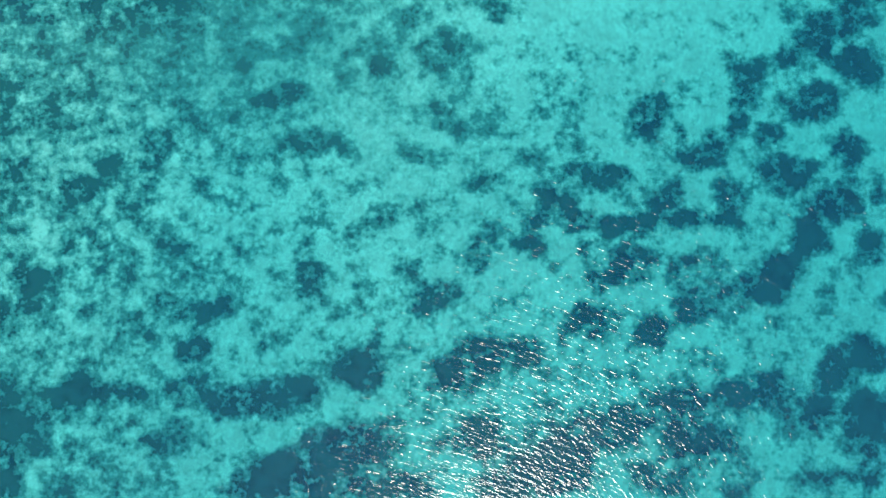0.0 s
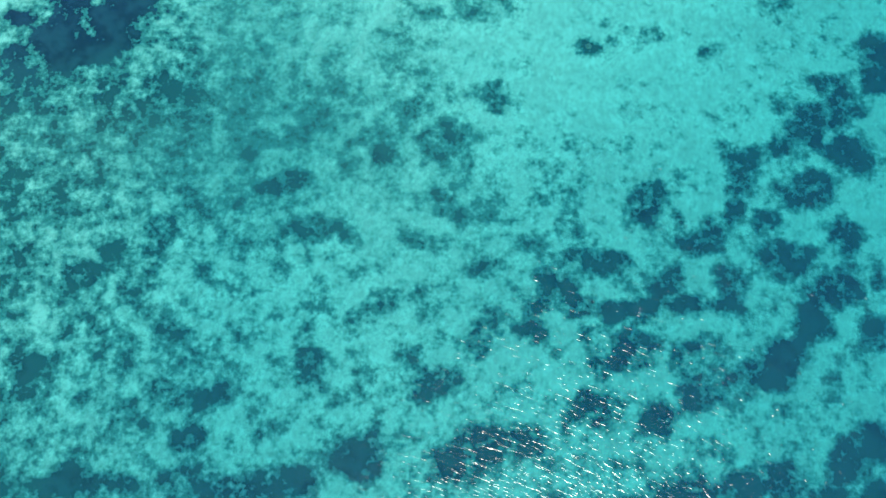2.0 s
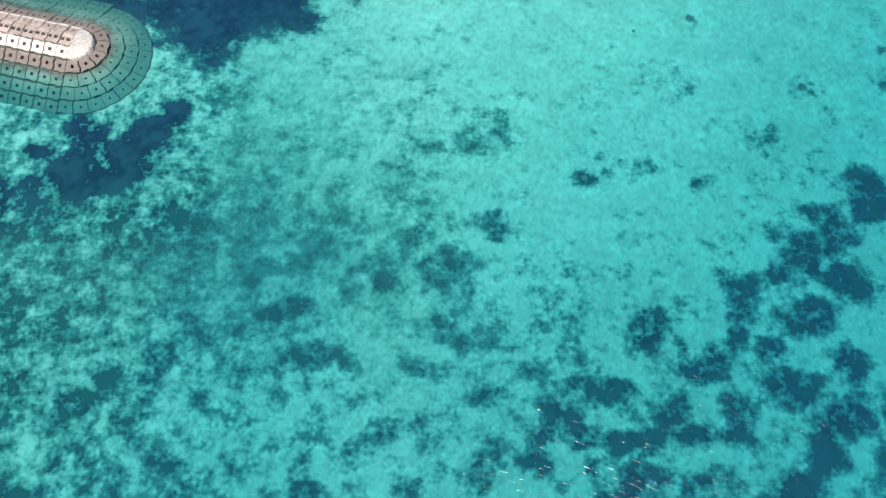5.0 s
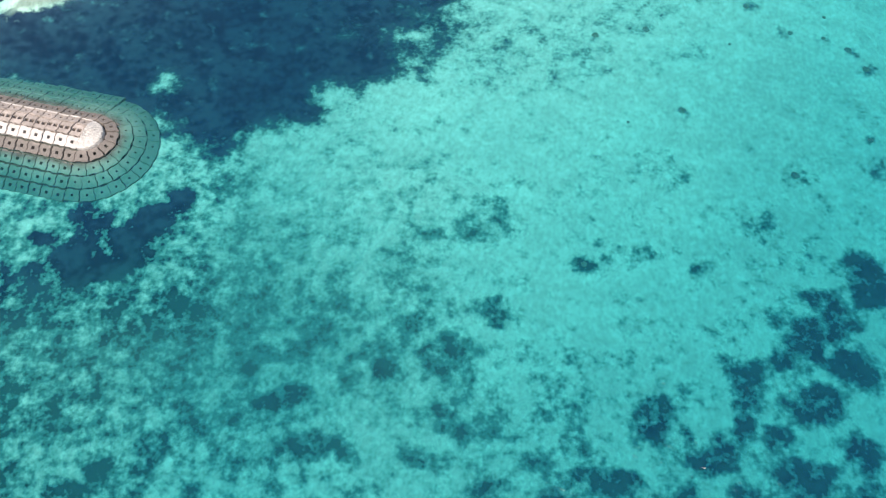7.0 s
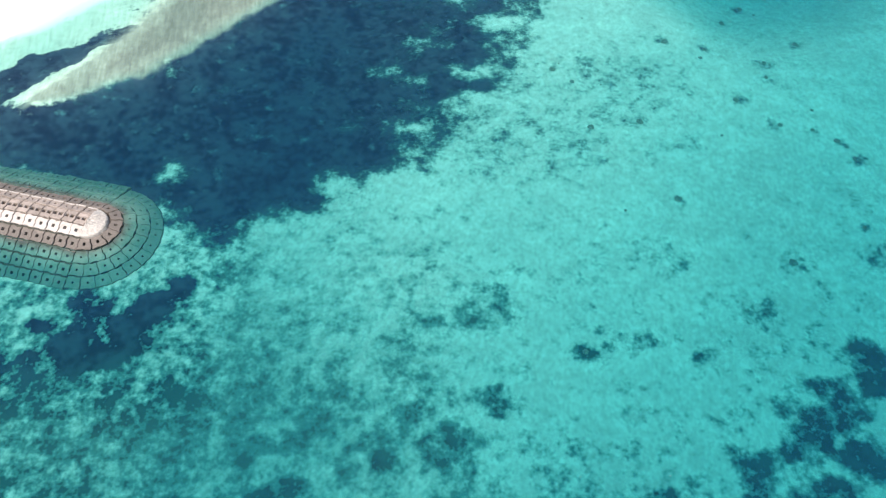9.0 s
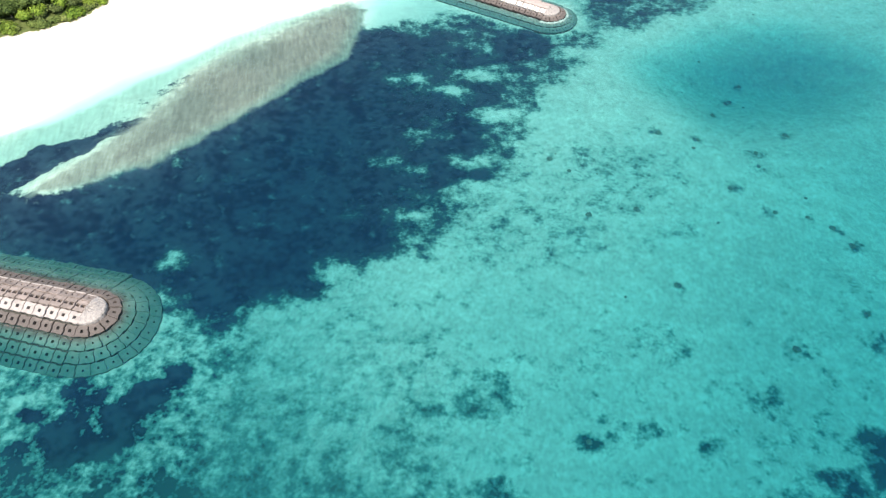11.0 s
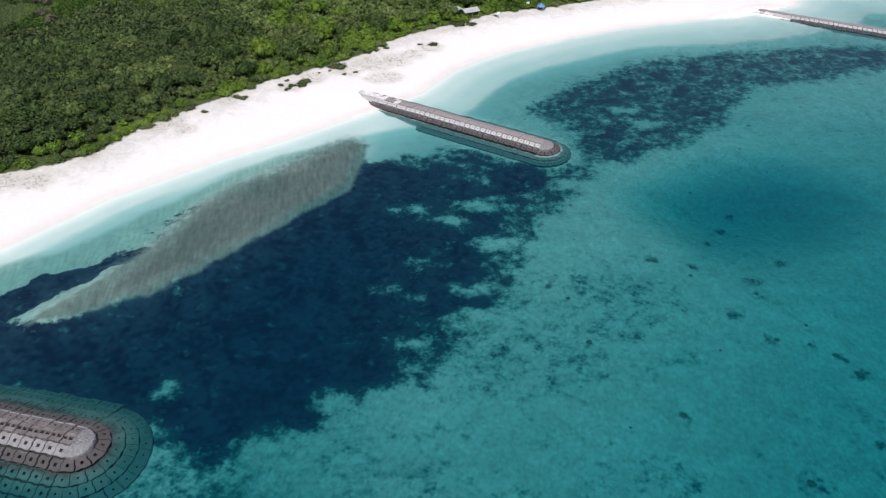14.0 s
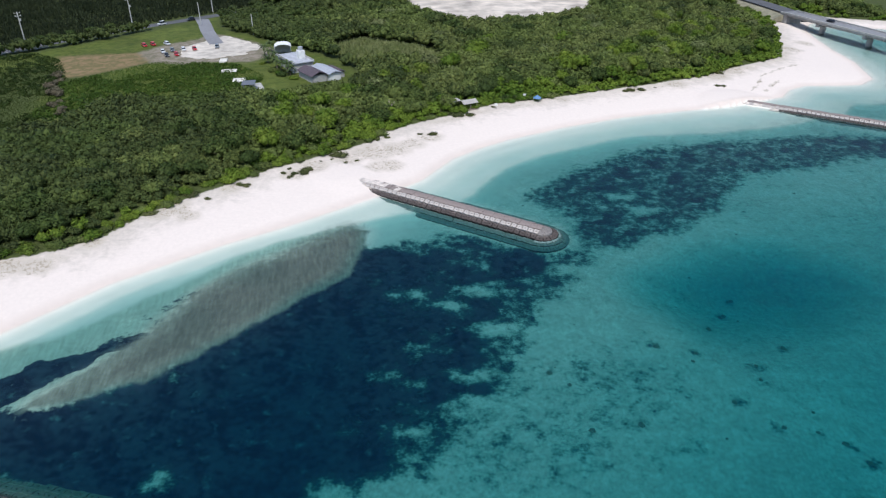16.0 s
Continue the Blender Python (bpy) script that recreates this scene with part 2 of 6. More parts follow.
MAT_GROUND, MAT_WATER, MAT_CONCRETE, MAT_BLEACHED_SUNLIT = ground_material(), water_material(), concrete_material(), bleached_sunlit_material()
MAT_SANDED = sanded_material()
MAT_SILTED = plain("silted_concrete", (0.115, 0.175, 0.162), 0.95, 1.2, 0.75, 1.2, 0, 0.02)
MAT_CHALKY = plain("chalky_concrete", (0.43, 0.385, 0.35), 0.88, 2.2, 0.72, 1.12, 0, 0.03)
MAT_TAUPE = plain("dusty_concrete", (0.245, 0.20, 0.18), 0.88, 2.2, 0.72, 1.2, 0, 0.03)
LEAF_WOOD = leaf_material("leaf_wood", (0.022, 0.040, 0.008), (0.142, 0.178, 0.046))
LEAF_SHRUB = leaf_material("leaf_shrub", (0.042, 0.082, 0.008), (0.150, 0.205, 0.024))
LEAF_DARK = leaf_material("leaf_dark", (0.014, 0.027, 0.006), (0.066, 0.096, 0.022))
LEAF_CANE = leaf_material("leaf_cane", (0.014, 0.021, 0.009), (0.036, 0.046, 0.018))
LEAF_MEADOW = leaf_material("leaf_meadow", (0.016, 0.030, 0.005), (0.046, 0.070, 0.013))
LEAF_FIELD = leaf_material("leaf_field", (0.030, 0.060, 0.007), (0.075, 0.115, 0.017))
LEAF_REED = leaf_material("leaf_reed", (0.13, 0.155, 0.055), (0.27, 0.28, 0.125))
BARK = plain("bark", (0.16, 0.12, 0.09), 0.9, 6, 0.6, 1.3, 0, 0.03)


# ---- helpers for the plan ----
def part(name, bm, material, parent=None, label=""):
    """Links a bmesh, or a finished mesh, as one object under a thing or a part."""
    if isinstance(bm, bmesh.types.BMesh):
        mesh = bpy.data.meshes.new(name)
        bm.to_mesh(mesh)
        bm.free()
    else:
        mesh = bm
    if material is not None and not mesh.materials:
        mesh.materials.append(material)
    ob = new(name, mesh)
    if parent is not None:
        ob.parent = parent
    if label:
        ob["label"] = label
    return ob


def thing(name, m, label, category, group="", kind=""):
    ob = new(name)
    ob.empty_display_size = 0.3
    ob.matrix_world = m
    return tagged(ob, label, category, group, kind)


def raw_mesh(name, verts, faces, material=None, smooth=False):
    """A mesh from numpy arrays; faces all of one size."""
    me = bpy.data.meshes.new(name)
    k = faces.shape[1]
    me.vertices.add(len(verts)), me.loops.add(faces.size), me.polygons.add(len(faces))
    me.vertices.foreach_set("co", np.ascontiguousarray(verts, dtype=np.float32).ravel())
    me.loops.foreach_set("vertex_index", np.ascontiguousarray(faces, dtype=np.int32).ravel())
    me.polygons.foreach_set("loop_start", np.arange(0, faces.size, k, dtype=np.int32))
    if smooth:
        me.polygons.foreach_set("use_smooth", np.ones(len(faces), dtype=bool))
    me.update(calc_edges=True)
    if material is not None:
        me.materials.append(material)
    return me


def box(bm, size, centre=(0, 0, 0), turn=0.0, bevel=0.0):
    made = bmesh.ops.create_cube(bm, size=1.0, matrix=Matrix.Translation(centre) @ pose(0, 0, 0, 0, 0, turn) @ Matrix.Diagonal((*size, 1)))
    if bevel:
        edges = list({e for v in made["verts"] for e in v.link_edges})
        bmesh.ops.bevel(bm, geom=edges, offset=bevel, segments=1, affect="EDGES")
    return bm


def tube(bm, r1, r2, a, b, sides=8):
    a, b = Vector(a), Vector(b)
    d = b - a
    m = Matrix.Translation((a + b) / 2) @ d.to_track_quat("Z", "Y").to_matrix().to_4x4()
    bmesh.ops.create_cone(bm, cap_ends=True, segments=sides, radius1=r1, radius2=r2, depth=d.length, matrix=m)
    return bm


def lattice(ix, iy, seed):
    v = (ix * 374761393 + iy * 668265263 + seed * 974711) & 0xFFFFFFFF
    v = ((v ^ (v >> 13)) * 1274126177) & 0xFFFFFFFF
    return ((v ^ (v >> 16)) & 0xFFFF) / 65535.0


def vnoise(x, y, scale, seed=0, octaves=4):
    """Smooth value noise in -1..1 over arrays."""
    total, amp, norm = np.zeros_like(x), 1.0, 0.0
    for o in range(octaves):
        u, v = x * scale * 2 ** o + 1000.3, y * scale * 2 ** o + 1000.7
        ix, iy = np.floor(u).astype(np.int64), np.floor(v).astype(np.int64)
        fx, fy = u - ix, v - iy
        fx, fy = fx * fx * (3 - 2 * fx), fy * fy * (3 - 2 * fy)
        s = seed + 31 * o
        a = lattice(ix, iy, s) * (1 - fx) + lattice(ix + 1, iy, s) * fx
        b = lattice(ix, iy + 1, s) * (1 - fx) + lattice(ix + 1, iy + 1, s) * fx
        total += amp * ((a * (1 - fy) + b * fy) * 2 - 1)
        norm += amp
        amp *= 0.5
    return total / norm


def inside(x, y, ring):
    hit = np.zeros(x.shape, bool)
    for (ax, ay), (bx, by) in zip(ring, ring[1:] + ring[:1]):
        if ay != by:
            hit ^= ((ay > y) != (by > y)) & (x < (bx - ax) * (y - ay) / (by - ay) + ax)
    return hit


def distance(x, y, line):
    best = np.full(x.shape, 1e9)
    for (ax, ay), (bx, by) in zip(line, line[1:]):
        dx, dy = bx - ax, by - ay
        k = np.clip(((x - ax) * dx + (y - ay) * dy) / (dx * dx + dy * dy + 1e-9), 0, 1)
        best = np.minimum(best, np.hypot(x - ax - k * dx, y - ay - k * dy))
    return best


def signed(x, y, ring):
    """Distance to a closed line, positive inside."""
    return np.where(inside(x, y, ring), 1, -1) * distance(x, y, ring + ring[:1])


def step(v, lo, hi):
    k = np.clip((v - lo) / (hi - lo), 0, 1)
    return k * k * (3 - 2 * k)


# ---- the plan: x to the east along the view's width, y inland, water level at z = 0 ----
FAR = 4200.0
COAST = [(-FAR, -2500.0), (-420, -230), (-120, 32), (-86, 68), (-69, 90.7), (-57.5, 105.7), (-41.5, 119.7), (-31.9, 126.5), (-21.7, 135),
         (-13, 142), (-4.7, 150), (2.5, 162.8), (9.8, 170.4), (17.6, 176.5), (33.9, 186.1), (51.1, 194.1), (68.8, 199.5), (85, 203.5),
         (104.9, 213), (109.7, 220), (117, 225), (127.5, 225), (136, 226), (143, 232.7), (148.2, 254.8), (149, 271.7), (151.4, 290.7), (155, 309), (163, 322),
         (180, 312), (205, 305), (260, 300), (420, 285), (FAR, 200), (FAR, FAR), (-FAR, FAR)]
WOODS = [(-FAR, -2400.0), (-420, -195), (-130, 52), (-92, 95), (-78.9, 110), (-70.7, 113.8), (-64.5, 119), (-60, 128), (-52, 138), (-46, 143.5),
         (-39.3, 151.9), (-32.3, 157), (-25, 162.5), (-17.4, 170.2), (-14, 177), (-4.8, 185.4), (6.1, 193), (16.2, 201), (28.1, 204.5),
         (44.4, 211.5), (65.6, 220), (86.5, 229.5), (99.5, 240), (120, 253), (129, 272), (141, 305), (146, 332), (166, 331), (184, 322), (215, 313), (300, 306), (420, 293), (FAR, 210), (FAR, FAR), (-FAR, FAR)]
FIELD = [(-115, 190), (-118, 204), (-122, 222), (-100, 249), (-70, 246), (-57, 228), (-59, 212), (-78, 200), (-95, 201), (-104, 180)]
BROWN = [(-138.6, 257.5), (-111.6, 263), (-95, 269), (-99, 258), (-103.6, 245.2), (-116.8, 231), (-123.6, 227.7), (-133, 243)]
YARD = [(-128, 262), (-112, 288), (-98, 312), (-88, 300), (-72, 286), (-58, 272), (-34, 248), (-28, 232), (-26, 222), (-36, 210), (-50, 206), (-62, 216), (-80, 246), (-98, 246)]
STRIP = [(-175, 240), (-150, 262), (-126, 290), (-108, 318), (-100, 330), (-96, 312), (-112, 286), (-132, 256), (-150, 225), (-170, 205)]
DIRT = [(-112, 262), (-106, 276), (-97, 284), (-93, 296), (-86, 291), (-70, 278), (-58, 263), (-66, 248), (-80, 248), (-91, 245), (-102, 248)]
MEADOW = [(-160, 185), (-175, 225), (-166, 250), (-150, 262), (-136, 254), (-118, 222), (-112, 196), (-108, 178), (-120, 165)]
REEDS = [(-43.6, 269.1), (-31.4, 284.9), (-8.8, 273.1), (1.8, 255.6), (-2.1, 243), (-16, 252), (-27.1, 243), (-34, 250)]
BARE = [(-18, 380), (-16, 352), (3, 317), (17, 309), (39, 316), (64, 332), (80, 380), (40, 420)]
BAR = [(-56.9, 73.6), (-56.0, 75.6), (-53.6, 78.8), (-50.0, 84.0), (-45.8, 91.1), (-43.8, 97.2), (-41.5, 103.3), (-36.3, 110.6), (-30.0, 116.1), (-24.3, 122.4), (-19.0, 127.6), (-15.0, 126.2),
       (-15.0, 120.3), (-16.9, 109.4), (-23.4, 102.4), (-29.3, 94.2), (-35.0, 88.2), (-39.6, 83.3), (-42.3, 79.3), (-46.3, 78.6), (-49.6, 76.1), (-52.9, 74.4)]
SHELF = [(-80, 72), (-67.3, 85.6), (-60.8, 90.7), (-54.1, 96.9), (-44.9, 107.4), (-36.9, 116.2), (-30.5, 121.6), (-19.4, 128.2), (-19, 116), (-30, 98), (-41, 82.5), (-56, 72.5), (-68, 62)]
HOLLOW = [(41, 104), (50, 110), (61, 112), (68, 106), (58, 99), (46, 97)]
# seagrass beds, as rings
BED_MAIN = [(-66, 64), (-70, 78), (-58, 74), (-51, 75.5), (-45, 78.5), (-41, 82), (-34, 90.5), (-27, 99.5), (-19, 110.5), (-16, 120), (-9, 122.5), (-3, 123), (6, 127),
            (14, 124), (28, 119), (33, 127), (25, 111), (16, 100), (12, 89), (10, 81), (6.5, 75), (0.5, 69), (-3, 64), (-11, 62), (-15.6, 55.6), (-23.7, 54.7), (-25, 51.3),
            (-28, 50), (-33, 53.4), (-34, 56.5), (-42, 59.5), (-53, 62)]
BED_LINE = [(-76, 66), (-66, 77.5), (-62.3, 83.0), (-60.7, 84.8), (-56.6, 86.8), (-52.4, 88.8), (-48.0, 90.8), (-45.0, 91.8), (-46.5, 88.9), (-50.1, 86.4), (-52.6, 82.7), (-55.8, 80.0), (-57.8, 77.8), (-61.0, 74.4), (-68, 64)]
BED_FAR = [(18, 144), (30, 158), (46, 170), (62, 176), (78, 179), (103, 183), (130, 182), (125, 170), (102, 165), (71, 155), (59, 137), (48, 129), (38, 122), (26, 119), (28, 133)]
# smaller patches: x, y, half length, half width, turn in degrees, density
PATCHES_SOUTH = [
    (-7, -4.4, 4.3, 2.3, 15, 1.06), (3.2, -4.2, 4.5, 2.6, 25, 1.06), (-1.1, -5.1, 2.5, 1.5, -0, 0.64), (-12.9, -6.7, 3.2, 1.5, -0, 1.01),
    (-18.8, -7.9, 4.5, 1.6, -0, 1.01), (-24.2, -6.6, 3.6, 0.8, -0, 0.85), (-33.8, -6.8, 3.6, 1.5, 10, 1.06), (-29.5, -6.6, 2.4, 1.1, -0, 0.85),
    (-39, -9.4, 2.4, 1.6, -0, 0.95), (-40.6, -12.8, 2.1, 5.0, -0, 1.01), (-41.2, 0.4, 2.2, 2.2, 0, 0.95), (-41, -6.6, 1.3, 2.6, -0, 0.85),
    (-25.6, -10.8, 3.6, 1.6, 20, 0.75), (-29.1, -14.9, 3.5, 2.2, 15, 0.64), (-15.9, -14.5, 5.6, 2.2, 15, 1.06), (-8.5, -11.9, 6.5, 2.4, 15, 1.06),
]
PATCHES_SOUTH_MIDDLE = [
    (-11.7, -15.8, 7.1, 1.6, -0, 1.06), (-4.3, -15.2, 4.7, 1.9, -0, 0.9), (5.3, -10.4, 5.7, 2.7, 20, 1.06), (9.5, -14.5, 7.7, 2.4, 15, 1.06),
    (16, -10.4, 5.4, 2.4, 10, 0.95), (12.2, -12.1, 3.6, 2.0, -0, 1.06), (22.4, -9, 4.1, 2.9, -0, 1.06), (24.7, -11.6, 4.5, 2.4, -0, 1.06),
    (31.6, -6.6, 2.6, 1.3, 0, 1.01), (27.9, -7.4, 3.4, 1.6, -0, 0.95), (21.2, -14.7, 3.9, 2.2, -0, 0.85), (27, -14.9, 3.0, 1.6, -0, 0.53),
    (35.8, -9.2, 3.2, 2.4, -0, 0.95), (40.3, -10.4, 2.5, 3.8, -0, 1.01), (37.7, -4.6, 3.1, 1.6, 29, 1.01), (41.5, -2.9, 1.7, 1.6, 0, 1.01),
]
PATCHES_SOUTHWEST = [
    (37.1, -15.6, 3.6, 1.3, -0, 0.85), (40.6, -14.3, 1.7, 2.6, -0, 0.95), (-23.5, -2.8, 1.9, 1.6, 0, 1.06), (-20.9, 1.5, 2.6, 1.1, 10, 0.95),
    (-26.1, 1.1, 2.7, 0.8, 5, 0.85), (-29.3, 0.3, 2.2, 0.6, -0, 0.5), (-32.6, 2, 3.3, 0.8, 0, 0.55), (-39.2, 3.6, 3.2, 1.4, 10, 0.95),
    (-36, 4.8, 2.2, 1.1, 0, 0.65), (-40.1, 1.2, 2.7, 1.1, 0, 0.9), (-34.7, 12.2, 2.1, 1.5, -20, 0.95), (-39.1, 12.2, 1.9, 1.1, 0, 0.75),
    (-32.9, 7.5, 1.4, 1.4, 0, 0.75), (-25.6, 7.5, 1.9, 1.1, 0, 0.75), (-28.2, 14.4, 1.4, 1.7, 0, 0.65), (-32.1, 14, 1.1, 1.1, 0, 0.55),
]
PATCHES_MIDDLE = [
    (-11.8, 4.2, 2.2, 1.3, -20, 0.9), (-12.5, 2.0, 2.3, 0.8, 0, 0.7), (-1.0, 2.0, 3.3, 1.6, 0, 0.85), (2.7, 6.4, 1.6, 1.9, 0, 0.8),
    (-3.3, 4.7, 1.4, 0.8, 0, 0.6), (-5.5, 9.9, 2.3, 1.0, 10, 0.8), (-7.7, 8.8, 1.1, 0.7, 0, 0.7), (3.9, 13.7, 2.1, 0.9, 0, 0.9),
    (-1.4, 16.1, 2.3, 1.1, 0, 0.85), (-8.4, 16.4, 2.3, 0.8, 0, 0.7), (-13.6, 16.8, 2.3, 1.0, 0, 0.85), (-12.0, 17.9, 1.7, 0.6, 0, 0.7),
    (2.2, 18.4, 1.1, 1.1, 0, 0.85), (-0.6, 20.4, 2.0, 1.4, 0, 0.75), (-15.7, 21.9, 3.8, 1.3, 19, 1.05), (-6.1, 24.1, 1.2, 1.7, 0, 1.05),
]
PATCHES_MIDDLE_NORTH = [
    (-9.0, 23.2, 0.8, 1.1, 0, 0.8), (0.5, 26.5, 2.9, 2.3, 0, 0.8), (1.1, 23.2, 2.2, 1.7, 0, 0.6), (-11.9, 28.4, 3.9, 2.3, 0, 0.74),
    (-18.6, 27.5, 3.4, 2.2, 0, 0.66), (-24.7, 26.5, 3.4, 1.4, 0, 0.6), (-5.1, 28.4, 2.3, 2.3, 0, 0.6), (-40.5, 28.4, 3.4, 2.3, 0, 0.66),
    (-42.3, 30.7, 1.7, 1.2, 0, 0.66), (-35.2, 22.0, 3.9, 1.8, 0, 0.5), (-40.8, 23.2, 2.2, 2.0, 0, 0.55), (-36.1, 17.5, 3.3, 1.4, 0, 0.55),
    (-20.8, 6.9, 1.6, 0.8, 0, 0.6), (-29.1, 9.9, 1.3, 0.8, 0, 0.6), (-16.8, -1.8, 1.6, 0.6, 0, 0.55), (-9.8, 0.4, 1.3, 0.6, 0, 0.5),
]
PATCHES_EAST = [
    (11.2, 11.1, 2.6, 1.3, -25, 0.99), (12.1, 9.8, 4.8, 0.8, 0, 0.94), (18.6, 9.7, 4.3, 0.8, 0, 0.94), (9, 7.2, 1.2, 1.3, 0, 1.04),
    (18.5, 5.2, 3.2, 2.1, 10, 1.04), (15.3, 4.1, 1.6, 1.4, 0, 0.94), (16, 14.1, 2.8, 0.9, 10, 0.89), (13.8, 15.3, 1.7, 0.8, 0, 0.79),
    (20, 20.1, 1.4, 2.1, -31, 1.09), (23.4, 19.5, 1.0, 0.7, 0, 0.79), (25.2, 15.9, 3.2, 1.3, 5, 1.04), (27.9, 18.1, 1.9, 1.2, 35, 0.99),
    (22, 11.9, 2.0, 1.3, 35, 0.99), (25, 9.8, 4.2, 0.9, 0, 0.99), (28.1, 12.2, 1.5, 1.5, 0, 0.99), (31.1, 23.8, 2.7, 2.3, 0, 1.09),
]
PATCHES_EAST_INNER = [
    (29.5, 20.1, 1.0, 2.3, 0, 0.99), (36.9, 21.4, 3.0, 1.6, 0, 1.09), (32.9, 18.1, 1.5, 0.9, 0, 0.89), (41.7, 25.5, 2.5, 2.2, 0, 1.09),
    (39.5, 29.6, 4.0, 2.0, 0, 0.99), (35.9, 26.1, 2.4, 1.3, 0, 0.89), (40, 16.7, 1.4, 2.0, 0, 1.09), (34.3, 14.1, 3.1, 1.8, 0, 0.99),
    (38.6, 11.3, 3.3, 2.1, 15, 1.09), (36.2, 8, 2.6, 1.6, 44, 1.09), (32.7, 4.4, 3.2, 1.9, 20, 1.09), (25.6, 4.7, 2.9, 1.5, 0, 0.89),
    (29.9, 3.4, 2.2, 1.4, 0, 0.99), (24.4, 0.9, 2.2, 2.2, 0, 0.94), (28, 2, 2.2, 1.5, 0, 0.79), (14.9, -0, 2.0, 1.5, 0, 1.04),
]
PATCHES_EAST_SOUTH = [
    (12.5, -1.8, 1.2, 0.7, 0, 0.69), (20.5, -1.2, 2.5, 1.6, 0, 0.99), (41.7, 6.9, 1.3, 1.8, 0, 0.99), (32.5, 0.3, 1.6, 0.9, 0, 0.69),
    (9.7, -4.5, 1.2, 1.5, 0, 0.6), (7.8, -3, 2.3, 1.2, 0, 0.99), (17.7, -5, 1.3, 0.7, -0, 0.49), (37.5, 2.5, 1.4, 0.8, 0, 0.49),
    (13.1, 6.9, 1.1, 0.7, 0, 0.69), (6.6, 17.5, 1.7, 0.9, 0, 0.55), (8.9, 19.8, 1.5, 0.8, 0, 0.49), (12.2, 18.1, 1.3, 0.7, 0, 0.49),
    (5.5, 9.1, 1.4, 0.9, 0, 0.69), (43.1, 13, 0.9, 1.4, 0, 0.89), (33.4, -3.9, 2.2, 0.7, 0, 0.49), (25.3, -3.9, 2.2, 0.7, 0, 0.49),
]
PATCHES_WEST = [
    (-39.5, 42.5, 2.1, 2.2, 25, 1.37), (-32.5, 41.5, 3.1, 3.2, 0, 1.41), (-30, 44.5, 1.6, 1.3, 0, 1.37), (-39.1, 36.8, 3.4, 3.1, 0, 1.37),
    (-34.9, 39, 2.0, 3.2, 0, 1.27), (-43.8, 39.6, 2.7, 1.0, 0, 1.17), (-43.7, 35.5, 1.3, 1.2, 0, 1.17), (-47.2, 34.8, 1.0, 3.1, 0, 1.13),
    (-30.8, 36.9, 1.3, 1.7, 0, 0.88), (-38.7, 28.6, 2.0, 2.2, 0, 0.93), (-42.4, 25.9, 3.1, 2.0, 0, 0.64), (-42.7, 22.9, 2.4, 1.6, 0, 0.68),
    (-37.6, 25.3, 3.6, 1.7, 0, 0.59), (-39.8, 12.5, 2.2, 1.4, 0, 0.83), (-35, 12.2, 2.6, 1.4, 0, 0.88), (-46.3, 43, 3.4, 0.8, 0, 0.59),
]
PATCHES_WEST_INNER = [(-33.4, 38.2, 2.2, 2.4, 0, 1.4), (-38.2, 39.6, 1.7, 1.8, 0, 1.35), (-36.0, 36.8, 3.0, 1.8, 0, 1.3)]
PATCHES_HAZY = [
    (-15.5, 28.1, 6.1, 3.3, 0, 0.68), (-18.9, 32.2, 4.5, 2.8, 0, 0.6), (-12.0, 32.2, 3.6, 2.7, 0, 0.6), (4.2, 42.6, 3.3, 3.6, 0, 0.52),
    (-2.6, 30.3, 2.4, 1.9, 0, 0.78), (0.3, 25.9, 3.0, 2.5, 0, 0.82), (5.2, 30.8, 1.5, 1.3, 0, 0.9), (-5.2, 36.3, 3.1, 1.8, 0, 0.5),
    (-26.2, 25.9, 3.5, 2.2, 0, 0.55), (-8.4, 26.5, 2.3, 1.9, 0, 0.6), (24.9, 50.1, 4.5, 3.0, 0, 0.24), (35.4, 41.2, 3.2, 2.1, 0, 0.26),
    (42.0, 49.6, 1.0, 1.3, 0, 0.45), (37.4, 43.1, 1.0, 1.0, 0, 0.65), (15.1, 36.9, 0.9, 0.6, 0, 0.85), (27.6, 37.0, 1.7, 1.0, 0, 0.5),
]
PATCHES_NORTHEAST = [
    (45.8, 35.3, 2.4, 3.3, 0, 1.1), (41.5, 31.0, 2.5, 2.4, 0, 1.1), (40.6, 33.1, 1.7, 1.4, 0, 0.95), (38.1, 27.1, 2.7, 1.7, 0, 1.05),
    (22.1, 38.8, 1.5, 0.9, 0, 0.5), (17.3, 39.1, 0.7, 1.3, 0, 0.4), (35.4, 31.0, 1.5, 1.7, 0, 0.5), (29.1, 25.4, 1.4, 1.1, 0, 0.8),
    (51.6, 50.5, 2.0, 1.7, 0, 0.3), (33.2, 68.2, 2.2, 1.4, 0, 0.25), (44.7, 44.3, 1.3, 1.4, 0, 0.35), (8.8, 23.5, 1.5, 0.7, 0, 0.5),
    (12.5, 20.1, 1.6, 0.8, 0, 0.6), (8.9, 15.7, 1.4, 0.8, 0, 0.6), (13.1, 13.6, 1.6, 0.8, 0, 0.75), (3.2, 13.8, 1.6, 0.8, 0, 0.85),
]
